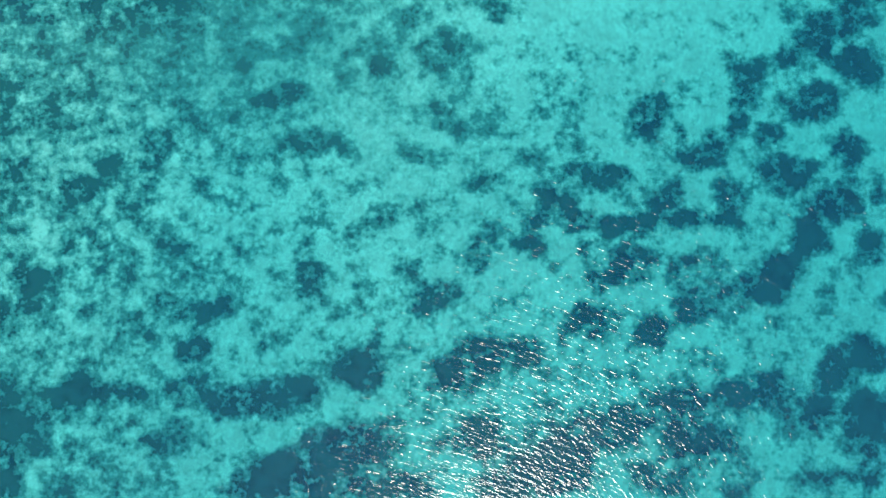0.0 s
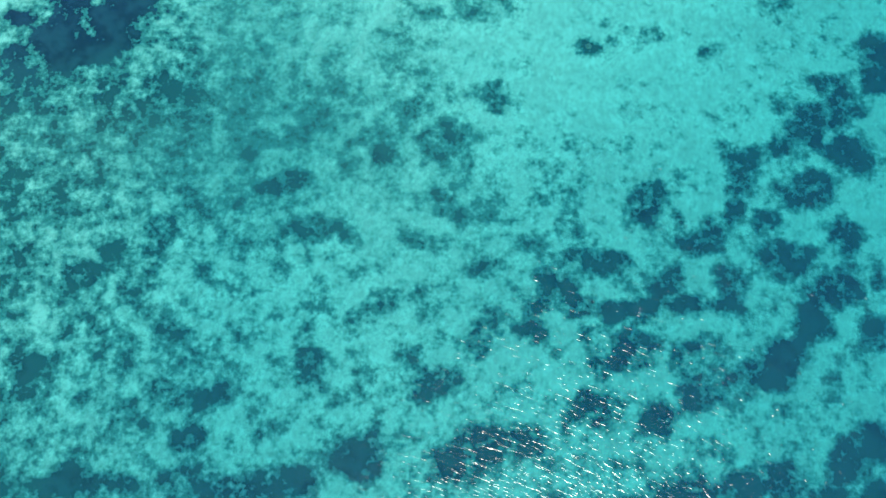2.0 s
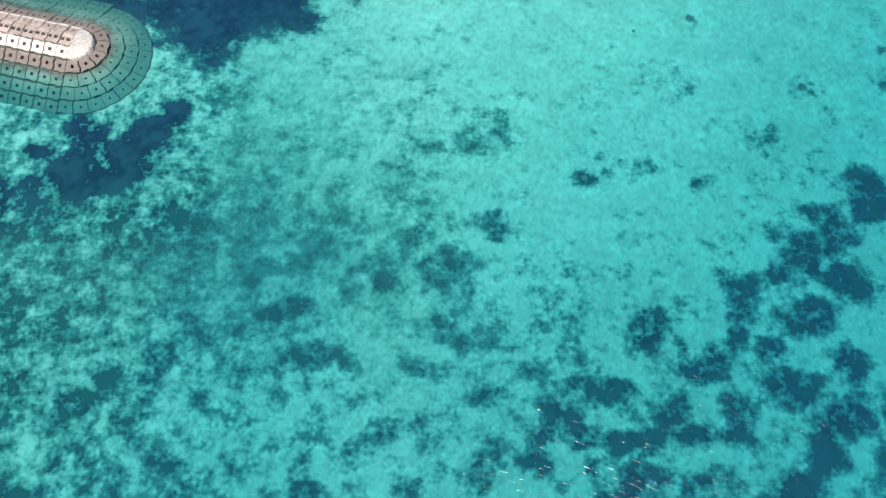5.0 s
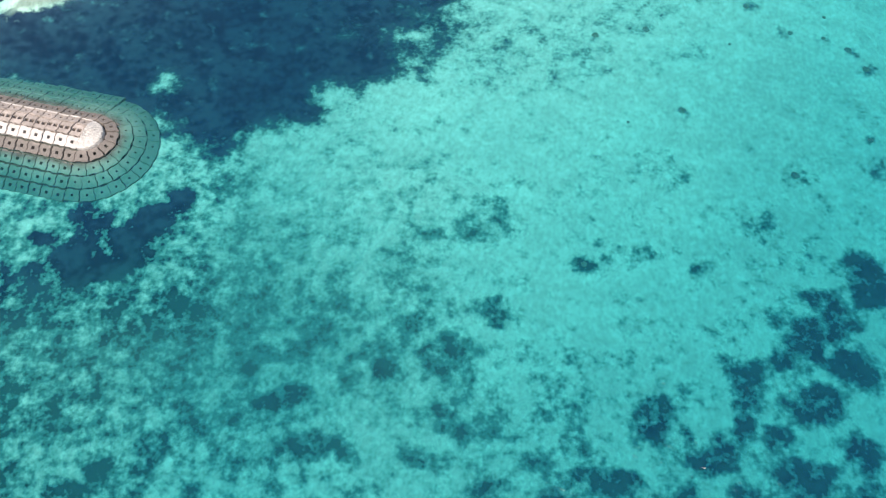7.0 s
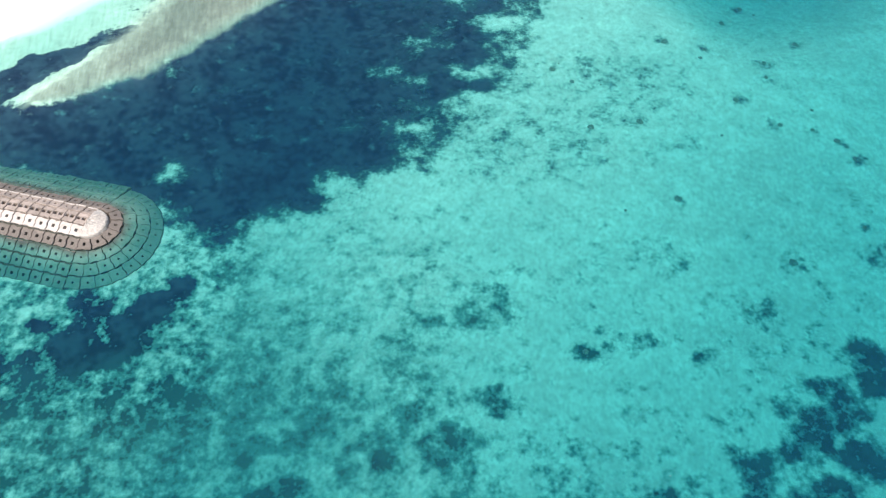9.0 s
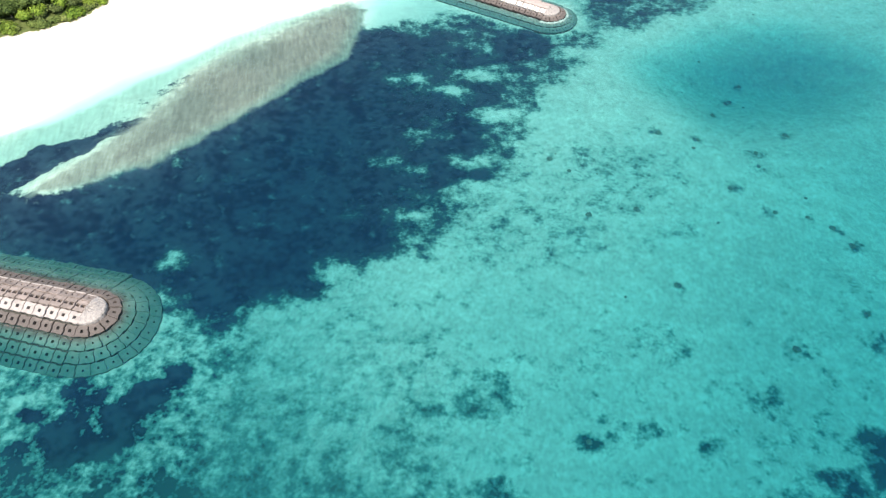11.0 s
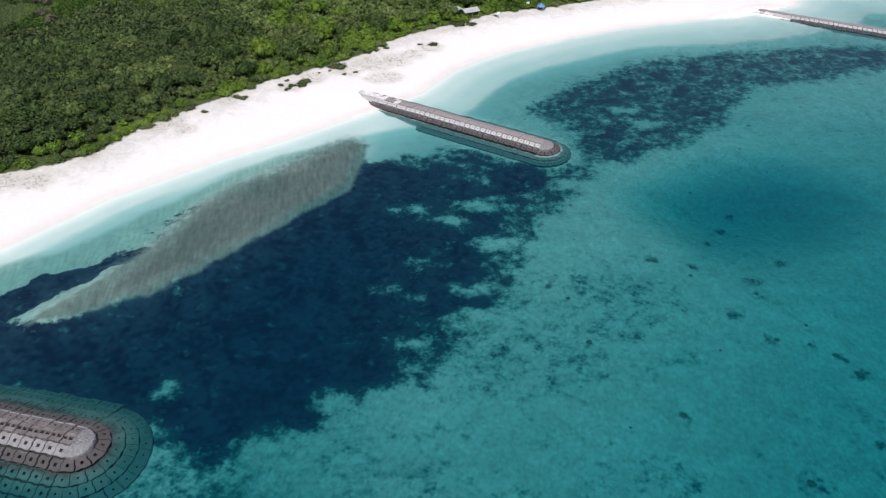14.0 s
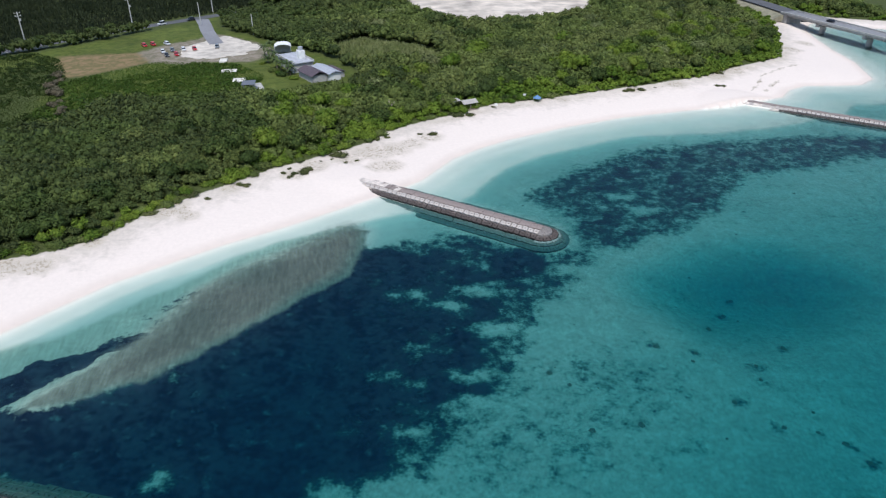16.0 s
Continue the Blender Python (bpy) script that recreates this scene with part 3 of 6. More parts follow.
PATCHES_INNER = [
    (-44, 100.7, 3, 1.4, 48, 0.75),
    (-45.5, 98.7, 1.2, 1.1, 0, 0.7),
    (-49.5, 90.9, 1, 1.3, 0, 0.8),
    (-48.5, 96.1, 1.3, 1.3, -4, 0.7),
    (-61.9, 92.7, 0.7, 0.7, 0, 0.8),
    (-59, 94.2, 0.7, 0.7, 0, 0.8),
    (-42.3, 102.1, 1, 1, 0, 0.9),
    (-51, 89, 2.1, 1.3, 39, 0.8),
    (-54.4, 86.9, 1.3, 1.1, 42, 0.8),
    (-45.8, 94.3, 0.9, 0.8, 0, 0.8),
]
GROYNE_LINES = ([(-41.2, 51.9), (-99.5, 65.9)], [(19.6, 123.2), (-25.7, 152.6)], [(135.1, 178.3), (87.0, 209.8)])
WRACK = [(96.6, 216.8), (100.3, 221.8), (106.1, 233.0), (116.9, 242.1), (123.8, 245.8)]
WRACK_INNER = [(101.0, 216.8), (105.3, 223.0), (110.1, 228.2)]
# dry creeping plants and drift on the upper beach: x, y, radius
DRY_PLANTS = [(-11.4, 165.9, 7), (-12.2, 156.5, 6), (-15.4, 155.5, 5), (-7.4, 170.7, 6), (-3.0, 175.5, 6), (-16.5, 163.5, 8), (-22.0, 159.5, 6), (-30.0, 154.5, 6), (-34.0, 150.0, 5), (-55.0, 132.0, 6), (-51.6, 129.6, 4), (-57.8, 130.2, 5),
              (-77.4, 108.5, 6), (-72.0, 109.0, 5), (-66.0, 118.0, 4), (141.3, 279.8, 7), (113.1, 252.9, 8), (130.8, 267.9, 7), (98.0, 238.0, 9), (90.0, 231.0, 8), (74.0, 221.0, 6), (36.0, 206.0, 4), (60.0, 215.5, 4), (-46.0, 142.0, 4)]
CORAL_SPOTS = [(51.9, 106.8), (49.1, 102.4), (44.5, 97.1), (46.3, 72.2), (50.6, 71.4), (53.4, 69.4), (39.3, 88.3), (33.4, 89.5), (54.1, 90.5), (20, 71.1), (26.9, 72.3),
               (15.8, 82.8), (18.4, 80.2), (41.3, 77), (47, 82.1), (41.5, 49.2), (15.3, 37), (29.6, 58.7), (47.7, 85.5), (54.8, 66.1), (52.1, 54.6)]

# sandy gaps in the beds: x, y, half axes, how much thinner
BALD = [(-34.7, 62.3, 2.4, 1.9, 1.3), (-14.7, 61.8, 2.8, 1.7, 1.0), (-5.2, 71.4, 3.2, 1.2, 0.8), (-3.3, 88.6, 4.6, 1.3, 0.8), (-4.4, 80.4, 4.0, 1.3, 0.7), (-12.6, 71.5, 1.8, 0.9, 0.5),
        (3.1, 83, 4.5, 1.4, 0.7), (-6.5, 58.6, 3.0, 1.1, 0.7), (-38.7, 81.2, 0.9, 0.6, 0.5), (-31, 78.6, 1.2, 0.7, 0.5), (-9.2, 104.2, 2.4, 0.7, 0.6), (-4.3, 104.5, 2.2, 0.7, 0.6),
        (1.6, 100.6, 3.4, 0.9, 0.7), (8.9, 93.9, 5.0, 1.3, 0.7), (3.7, 76, 4.0, 1.2, 0.7), (-7.8, 82.5, 2.4, 0.8, 0.6), (7, 105, 4.0, 1.0, 0.5), (11.9, 108.5, 3.4, 1.0, 0.6), (22.7, 112.4, 4.0, 1.2, 0.6),
        (40.3, 144.4, 3.5, 1.2, 0.6), (43.5, 137.2, 3.5, 1.2, 0.6), (-3.8, -7, 1.6, 5.0, 0.8), (7, -8, 2.0, 3.2, 0.7)]


def height(x, y):
    """The ground's height, from the distance to the coast."""
    sd = signed(x, y, COAST)
    beach = 1.75 * (1 - np.exp(-np.clip(sd, 0, None) / 11.0))
    dune = 0.5 * step(signed(x, y, WOODS), -6, 4) + 0.25 * vnoise(x, y, 0.05, 5) * step(sd, 8, 20) * (1 - step(sd, 24, 34))
    d = np.clip(-sd, 0, None)
    shelf = 4.4 + 8.8 * step(x, -32, 8) + 5.5 * step(x, 42, 75) + 1.0 * vnoise(x, y, 0.09, 17, 3)
    bed = -(0.4 * step(d, 0, 10) + 0.025 * np.clip(d, 0, 9) + (0.45 + 0.5 * step(x, -36, -14)) * step(d - shelf, 0, 1.5) + 0.28 * step(d - shelf, 2, 30) + 1.85 * step(d, 50, 140) + 0.45 * step(x, 12, 70) * step(d, 40, 90) + 0.75 * step(-x, 2, 24) * step(d, 22, 44) * (1 - step(d, 90, 130))) - np.clip(d - 150, 0, 1500) * 0.004
    bar_in = signed(x, y, BAR)
    bar = 1.0 * step(bar_in, -4, 3) + 0.2 * step(bar_in, -15, -2)
    pit = 3.1 * step(signed(x, y, HOLLOW), -14, 7)
    bed = np.minimum(bed + bar - pit, -0.03 - 0.107 * np.clip(d, 0, 3)) + 0.14 * vnoise(x, y, 0.16, 9, 3) * step(d, 4, 12)
    for line in GROYNE_LINES:    # sediment piled against the groynes
        g = distance(x, y, line)
        bed = np.maximum(bed, np.minimum((0.5 if line is GROYNE_LINES[0] else 0.9) - 0.42 * g, -0.8 + (-0.3 if line is GROYNE_LINES[0] else 1.5 * step(sd, -17, -3))))
    for ex, ey in ((-24.0, 151.5), (87.0, 209.8)):    # sand blown over the landward ends
        beach = np.maximum(beach, 1.62 * (1 - step(np.hypot(x - ex, y - ey), 3, 17)))
    return np.where(sd > 0, beach + dune, bed), sd


def seagrass(x, y):
    """How thickly the sea floor is grown over with weed and algae; below 0 the sand is bare."""
    wx, wy = x + 1.3 * vnoise(x, y, 0.3, 11, 3), y + 1.1 * vnoise(x, y, 0.3, 12, 3)
    c = np.full_like(x, -0.6)
    for ring, soft, full in ((BED_MAIN, 3.5, 1.3), (BED_LINE, 1.0, 1.3), (BED_FAR, 4.0, 1.02)):
        c = np.maximum(c, (full + 0.4) * step(signed(wx + 0.5 * (wx - x), wy + 0.5 * (wy - y), ring), -soft - 4.0 * step(x, -18, 4) - (3.0 if ring is BED_MAIN else 0) * step(y, 70, 80) * step(-x, 13, 20), soft + 4.0 * step(x, -18, 4)) - 0.4)
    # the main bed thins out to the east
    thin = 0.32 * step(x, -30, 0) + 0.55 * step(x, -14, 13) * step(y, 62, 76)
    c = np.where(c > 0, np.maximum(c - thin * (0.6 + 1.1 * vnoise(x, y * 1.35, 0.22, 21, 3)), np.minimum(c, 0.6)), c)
    for rows in (PATCHES_SOUTH, PATCHES_SOUTH_MIDDLE, PATCHES_SOUTHWEST, PATCHES_MIDDLE, PATCHES_MIDDLE_NORTH, PATCHES_EAST, PATCHES_EAST_INNER, PATCHES_EAST_SOUTH, PATCHES_WEST, PATCHES_WEST_INNER, PATCHES_HAZY, PATCHES_NORTHEAST, PATCHES_INNER):
        for px, py, rx, ry, turn, dense in rows:
            near = (np.abs(x - px) < rx + ry + 4) & (np.abs(y - py) < rx + ry + 4)
            dx, dy = wx[near] - px, wy[near] - py
            ca, sa = math.cos(radians(turn)), math.sin(radians(turn))
            r = np.hypot((dx * ca + dy * sa) / (rx + 0.5), (dy * ca - dx * sa) / (ry + 0.65))
            k = 1 - step(r, 0.4, 1.5)
            c[near] = np.maximum(c[near], (dense * 0.99 + 0.3) * k - 0.3)
    for px, py in CORAL_SPOTS:
        near = (np.abs(x - px) < 4) & (np.abs(y - py) < 4)
        c[near] = np.maximum(c[near], 0.7 * (1 - step(np.hypot(wx[near] - px, wy[near] - py), 0.3, 2.2)) - 0.25)
    base = -0.07 + 0.05 * step(-x, 20, 32) * step(y, 8, 16) * step(-y, -44, -32) + 0.10 * step(-x, 14, 30) * step(-y, -45, -25) + 0.06 * step(-y, -40, -26) * step(y, 8, 20) * step(-x, -6, 4) + 0.26 * step(y, 58, 68) * step(-y, -100, -84) * step(x, -6, 4) * step(-x, -40, -24) + 0.01 * step(x, -6, 10) * step(y, 34, 50) + 0.17 * step(-y, -44, -6) + 0.14 * step(-x, 18, 30) * step(-y, -20, -4) + 0.1 * step(-x, 10, 24) * step(y, 20, 30) * step(-y, -60, -45) + 0.1 * step(-y, -20, 0) * step(x, -8, 4) + 0.10 * vnoise(x, y, 0.03, 44, 2) + 0.20 * step(-x, -12, 4) * step(-y, -56, -36) + 0.2 * step(-x, -8, 6) * step(y, 24, 34) * step(-y, -68, -50) + 0.20 * step(-x, 6, 24) * step(y, 8, 20) * step(-y, -55, -30) + 0.16 * vnoise(x, y, 0.09, 41, 3)
    base = base + (0.08 + 0.24 * vnoise(x, y, 0.17, 52, 2)) * step(x, -12, 0) * step(-x, -30, -18) * step(y, 2, 12) * step(-y, -44, -28)
    for px, py, rx, ry, less in BALD:
        c -= (less * 0.62 + 0.18) * (1 - step(np.hypot((wx - px) / (0.8 * rx + 0.6), (wy - py) / (ry + 0.8)), 0.1, 1.5))
    for line in GROYNE_LINES:
        c -= 1.2 * (1 - step(distance(x, y, line), 4.2, 6.2))
    return np.maximum(base, c)


def spread(start, stop, fine_from, fine_to, fine, growth=1.12):
    """Grid lines: even between two values, wider and wider outside."""
    mid = list(np.arange(fine_from, fine_to + fine, fine))
    lo, s = [], fine
    v = mid[0]
    while v > start:
        s *= growth
        v -= s
        lo.append(v)
    hi, s, v = [], fine, mid[-1]
    while v < stop:
        s *= growth
        v += s
        hi.append(v)
    return np.array(lo[::-1] + mid + hi)


def sheet(xs, ys):
    gx, gy = np.meshgrid(xs, ys)
    nx, ny = len(xs), len(ys)
    k = np.arange(nx * ny).reshape(ny, nx)
    faces = np.stack([k[:-1, :-1], k[:-1, 1:], k[1:, 1:], k[1:, :-1]], -1).reshape(-1, 4)
    return gx.ravel(), gy.ravel(), faces


def give(mesh, name, values):
    a = mesh.attributes.new(name, "FLOAT", "POINT")
    a.data.foreach_set("value", np.ascontiguousarray(values, dtype=np.float32))


# ---- ground: sea floor, beach and land in one sheet ----
gx, gy, gf = sheet(spread(-FAR, FAR, -100, 180, 0.7), np.concatenate([spread(-FAR, -22, -22, 140, 0.55), spread(141, FAR, 141, 345, 0.95)]))
gz, gsd = height(gx, gy)
ground_mesh = raw_mesh("ground", np.stack([gx, gy, gz], 1), gf, MAT_GROUND, True)
woods_d = signed(gx, gy, WOODS)
give(ground_mesh, "shore", gsd)
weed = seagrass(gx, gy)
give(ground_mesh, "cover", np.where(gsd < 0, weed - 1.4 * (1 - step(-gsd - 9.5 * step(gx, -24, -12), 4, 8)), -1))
bar_d = signed(gx + 0.8 * vnoise(gx, gy, 0.3, 3, 4), gy + 1.0 * vnoise(gx, gy, 0.3, 4, 4), BAR)
lee = step(((gy - 75) * 42 - (gx + 57) * 49) / 64.5, -2.0, 5.0)      # the side of the bar towards the beach
give(ground_mesh, "bar", step(bar_d, -1.2 - 4.4 * lee, 1.0 + 2.6 * lee) + step(bar_d - 3.0 * step(-gx, 40, 56), -0.5, 5.0))
give(ground_mesh, "shelf", step(signed(gx + 1.5 * vnoise(gx, gy, 0.12, 23, 3), gy + 1.5 * vnoise(gx, gy, 0.12, 24, 3), SHELF), -2.6, 2.4))
give(ground_mesh, "dusty", step(gy + 0.35 * gx, 6, 20) * step(-gx, -14, 8) * step(-gy, -62, -40) * (0.75 + 0.25 * vnoise(gx, gy, 0.06, 81, 2)) * (1 - step(-gx, 21, 28) * step(gy, 25, 32)))      # turf greyer and lower in contrast
give(ground_mesh, "inland", np.clip(woods_d, -40, 10))
give(ground_mesh, "woods", step(woods_d, -1.5, 2.5) - np.where(signed(gx, gy, BARE) > -60, 2.0 * step(signed(gx, gy, BARE), -3, 3), 0))
open_land = np.maximum(np.maximum(step(signed(gx, gy, FIELD), -4, 4), step(signed(gx, gy, YARD), -3, 3)), np.maximum(step(signed(gx, gy, STRIP), -3, 3), step(signed(gx, gy, REEDS), -3, 3)))
give(ground_mesh, "field", open_land)
give(ground_mesh, "brown", step(signed(gx, gy, BROWN), -7, 8))
give(ground_mesh, "gravel", step(signed(gx, gy, DIRT), -4, 5))
wrack = np.minimum(distance(gx, gy, WRACK), distance(gx, gy, WRACK_INNER)) + 0.8 * vnoise(gx, gy, 0.5, 66, 2)
litter = np.where(wrack < 0.45, 0.9, 0) + 0.7 * step(-np.abs(woods_d + 2.2), -4.0, 0) * step(vnoise(gx, gy, 0.07, 61, 3), -0.3, 0.35)
for lx, ly, lr in DRY_PLANTS:
    litter = np.maximum(litter, 0.85 * (1 - step(np.hypot(gx - lx, gy - ly), 0.3 * lr, lr)) * (gsd > 5))
give(ground_mesh, "litter", litter)
tagged(part("ground", ground_mesh, None), "white coral sand beach, sea floor and grown-over land", "ground", kind="structure")

# ---- water ----
ROW_S, ROW_N, ROW_TIP, CREST, PITCH = 1.42, 1.46, 1.36, 0.8, 1.5      # block rows of the groynes
SLOPE = 0.42
wx_, wy_, wf = sheet(spread(-FAR, FAR, -100, 180, 1.6, 1.2), spread(-FAR, FAR, -22, 330, 1.6, 1.2))
wz, wsd = height(wx_, wy_)
wf = wf[(wsd[wf] < 4).any(1)]
water_mesh = raw_mesh("water", np.stack([wx_, wy_, np.zeros_like(wx_)], 1), wf, MAT_WATER, True)
for line in GROYNE_LINES:    # the sunk block rows lie above the sea floor
    g = distance(wx_, wy_, line)
    wide = 7.9 if line is GROYNE_LINES[0] else 5.2
    wz = np.where(g < wide, np.maximum(wz, 0.75 - SLOPE * np.clip(g - CREST, 0, None)), wz)
give(water_mesh, "depth", np.clip(-wz, 0, 12))
tagged(part("water", water_mesh, None), "clear turquoise lagoon water with small ripples", "water", kind="structure")


# ---- groynes of concrete blocks ----


def block_mesh(name, length, width, holes, thick=0.55, wedge=1.0, material=None, key=0.06, lip=0.0):
    """A slab with holes right through it and keyed, zigzag joints; wedge narrows the inner (low y) edge, lip raises a
    rim along the outer one, pale in colour to stand for a sunlit edge.
    """
    bm = bmesh.new()
    xs = [-length / 2] + [v for cx, r in holes for v in (cx - r, cx + r)] + [length / 2]
    last = len(xs) - 1
    r = holes[0][1]
    ys = [-width / 2, -r, r, width / 2]
    c = 0.05
    zig, zag = (-0.7 * key, key, -key, 0.7 * key), [0.0] + [key * 0.8 * (1 if i % 2 else -1) for i in range(1, last)] + [0.0]
    def at(x, y, z):
        k = wedge + (1 - wedge) * (y / width + 0.5)
        return bm.verts.new((x * k, y, z))
    top, spread_to = [], {}
    for i, x in enumerate(xs):
        row = []
        for j, y in enumerate(ys):
            sx, sy = (-1 if i == 0 else 1 if i == last else 0), (-1 if j == 0 else 1 if j == 3 else 0)
            v = at(x - sx * c + (zig[j] if sx else 0), y - sy * c + (zag[i] if sy else 0), 0)
            spread_to[v] = (sx * c, sy * c)
            row.append(v)
        top.append(row)
    for i in range(last):
        for j in range(3):
            if j == 1 and i % 2 == 1:
                q = [top[i][1], top[i + 1][1], top[i + 1][2], top[i][2]]
                low = [bm.verts.new((v.co.x, v.co.y, -thick)) for v in q]
                for a in range(4):
                    bm.faces.new((q[a], q[(a + 1) % 4], low[(a + 1) % 4], low[a]))
            else:
                bm.faces.new((top[i][j], top[i + 1][j], top[i + 1][j + 1], top[i][j + 1]))
    rim = [top[i][0] for i in range(last + 1)] + [top[-1][1], top[-1][2]] + [top[i][3] for i in range(last, -1, -1)] + [top[0][2], top[0][1]]
    outer = [bm.verts.new((v.co.x + spread_to[v][0], v.co.y + spread_to[v][1], -c)) for v in rim]
    low = [bm.verts.new((v.co.x, v.co.y, -thick)) for v in outer]
    for a in range(len(rim)):
        b = (a + 1) % len(rim)
        bm.faces.new((rim[b], rim[a], outer[a], outer[b]))
        bm.faces.new((outer[b], outer[a], low[a], low[b]))
    bmesh.ops.recalc_face_normals(bm, faces=bm.faces)
    # the lip's pale colour draws the edge as if lit by the sun
    if lip:
        known = set(bm.faces)
        box(bm, (length * 0.97, 0.2, lip), (0, width / 2 - 0.12, lip / 2 - 0.01), 0, 0.03)
        for f in bm.faces:
            f.material_index = 0 if f in known else 1
    mesh = bpy.data.meshes.new(name)
    bm.to_mesh(mesh)
    bm.free()
    mesh.materials.append(material or MAT_CONCRETE)
    if lip:
        mesh.materials.append(MAT_BLEACHED_SUNLIT)
    return mesh


HOLE = 0.19
SHORT, NARROW = 1.22, 1.12      # blocks on the two farther groynes
SLAB_S = block_mesh("block", PITCH - 0.14, ROW_S - 0.1, [(0, HOLE)])
SLAB_N = block_mesh("block", PITCH - 0.14, ROW_N - 0.1, [(0, HOLE)])
SLAB_PALE = block_mesh("block", PITCH - 0.11, ROW_S - 0.08, [(0, HOLE)], 0.55, 1.0, MAT_BLEACHED_SUNLIT)
SUNK_S = block_mesh("block", PITCH - 0.09, ROW_S - 0.06, [(0, 0.17)])
SUNK_N = block_mesh("block", PITCH - 0.09, ROW_N - 0.06, [(0, 0.17)])
SLAB_TOP = block_mesh("crest_block", PITCH - 0.13, CREST * 2 - 0.1, [(-0.40, 0.22), (0.28, 0.26)])
SAND_TOP = block_mesh("crest_block", SHORT - 0.06, CREST * 2 - 0.06, [(0, 0.05)], 0.55, 1.0, MAT_SANDED, 0.03)
SAND_SIDE = block_mesh("block", SHORT - 0.07, NARROW - 0.08, [(0, 0.09)], 0.55, 1.0, MAT_SANDED, 0.04)
SHORT_PALE = block_mesh("block", SHORT - 0.17, NARROW - 0.1, [(0, 0.11)], 0.55, 1.0, MAT_CHALKY)
SHORT_DARK = block_mesh("block", SHORT - 0.13, NARROW - 0.08, [(0, 0.11)])
SHORT_SUNK = block_mesh("block", SHORT - 0.04, NARROW - 0.04, [(0, 0.09)], 0.55, 1.0, MAT_SILTED)
SHOULDER = block_mesh("block", PITCH - 0.13, ROW_N - 0.15, [(0, 0.15)], lip=0.09)
DUSTED_TOP = block_mesh("crest_block", SHORT - 0.04, CREST * 2 - 0.06, [(0, 0.05)], 0.55, 1.0, MAT_TAUPE, 0.03)
DUSTED_SIDE = block_mesh("block", SHORT - 0.04, ROW_N - 0.1, [(0, 0.05)], 0.55, 1.0, MAT_TAUPE, 0.03, 0.07)


def crest_z(k, wide=1.5):
    """Height of the block top in row k, 0 for the row beside the crest."""
    return 1.35 - SLOPE * (k + 0.5) * wide - 0.05 * (k > 0)


def groyne(tip, angle, length, label, dusted=False, settled=0.0, sand_from=0.56):
    """tip: centre of the rounded head; the crest runs from there back along -x of its own frame."""
    g = thing("groyne", pose(tip[0], tip[1], settled, 0, 0, angle), label, "groyne", "groynes along the beach")
    rng = random.Random(int(tip[0]))
    pitch = SHORT if dusted else PITCH
    n = int(length / pitch)
    tilt = math.degrees(math.atan(SLOPE))
    def slab(mesh, m, name="block"):
        ob = part(name, mesh, None, g)
        ob.matrix_local = m @ pose(rng.uniform(-0.03, 0.03), rng.uniform(-0.03, 0.03), rng.uniform(-0.05, 0.05), rng.uniform(-2, 2), rng.uniform(-2, 2), rng.uniform(-1.5, 1.5))
    rest = []
    for i in range(n):
        x = -(i + 0.5) * pitch
        along = i / n
        buried = dusted and along > rng.uniform(sand_from, sand_from + 0.28)
        slab(SAND_TOP if buried else DUSTED_TOP if dusted else SLAB_TOP, pose(x, 0, 1.4), "crest_block")
        for k in range(5):
            for side, wide in ((-1, NARROW if dusted else ROW_S), (1, ROW_N)):
                if dusted:
                    if k > 3 or k > 1 and along > 0.70 or k == 1 and along > 0.80:
                        continue
                    mesh = SHORT_SUNK if k > 1 else SHORT_DARK if k else DUSTED_SIDE if side > 0 else SHORT_PALE
                    if along > (0.76 if k else rng.uniform(0.74, 0.92) if side < 0 else rng.uniform(sand_from, sand_from + 0.28)):
                        mesh = SAND_SIDE
                else:
                    mesh = (SLAB_PALE if side < 0 else SHOULDER) if k == 0 else (SLAB_S if side < 0 else SLAB_N) if k < 2 else (SUNK_S if side < 0 else SUNK_N)
                m = pose(x, side * (CREST + (k + 0.5) * wide), crest_z(k, NARROW + 0.1 if dusted and side < 0 else 1.5) - (0.22 if dusted and k > 1 and side < 0 else 0), -side * tilt * (1.0 if k else 0.9), 0, 0)
                if i < 21 or k == 0:
                    slab(mesh, m)
                else:
                    rest.append((mesh, m))
    # rings of wedges round the head
    for k in range(1, 4 if dusted else 5):
        ring = NARROW if dusted else ROW_TIP
        r = (CREST if not dusted else CREST + ROW_TIP - NARROW) + (k + 0.5) * ring
        count = round(math.pi * r / (pitch * 1.08))
        wedge = block_mesh("wedge_block", math.pi * (r + ring / 2) / count - (0.16 if k < 2 else 0.07), ring - (0.1 if k < 2 else -0.02), [(0, HOLE if k < 2 and not dusted else 0.12)], 0.55, (r - ring / 2) / (r + ring / 2), MAT_SILTED if dusted and k > 1 else None)
        for j in range(count):
            a = -90 + 180 * (j + 0.5) / count
            slab(wedge, pose(0, 0, 0, 0, 0, a - 90) @ pose(0, r, crest_z(k, 1.3 if dusted else 1.5), -tilt, 0, 0), "wedge_block")
    # cast cap at the head: rough, as if poured by hand
    bm = bmesh.new()
    rings = []
    for rad, z in ((0.0, 1.43), (0.4, 1.45), (0.8, 1.41), (1.15, 1.3), (1.5, 1.12), (1.9, 0.95), (CREST + ROW_TIP - 0.12, 0.78), (CREST + ROW_TIP - 0.08, 0.0)):
        rings.append([bm.verts.new((rad * math.cos(b) * 0.98 + rng.uniform(-0.06, 0.06), rad * math.sin(b) + rng.uniform(-0.06, 0.06), z + rng.uniform(-0.07, 0.07))) for b in [radians(-90 + 180 * j / 22) for j in range(23)]])
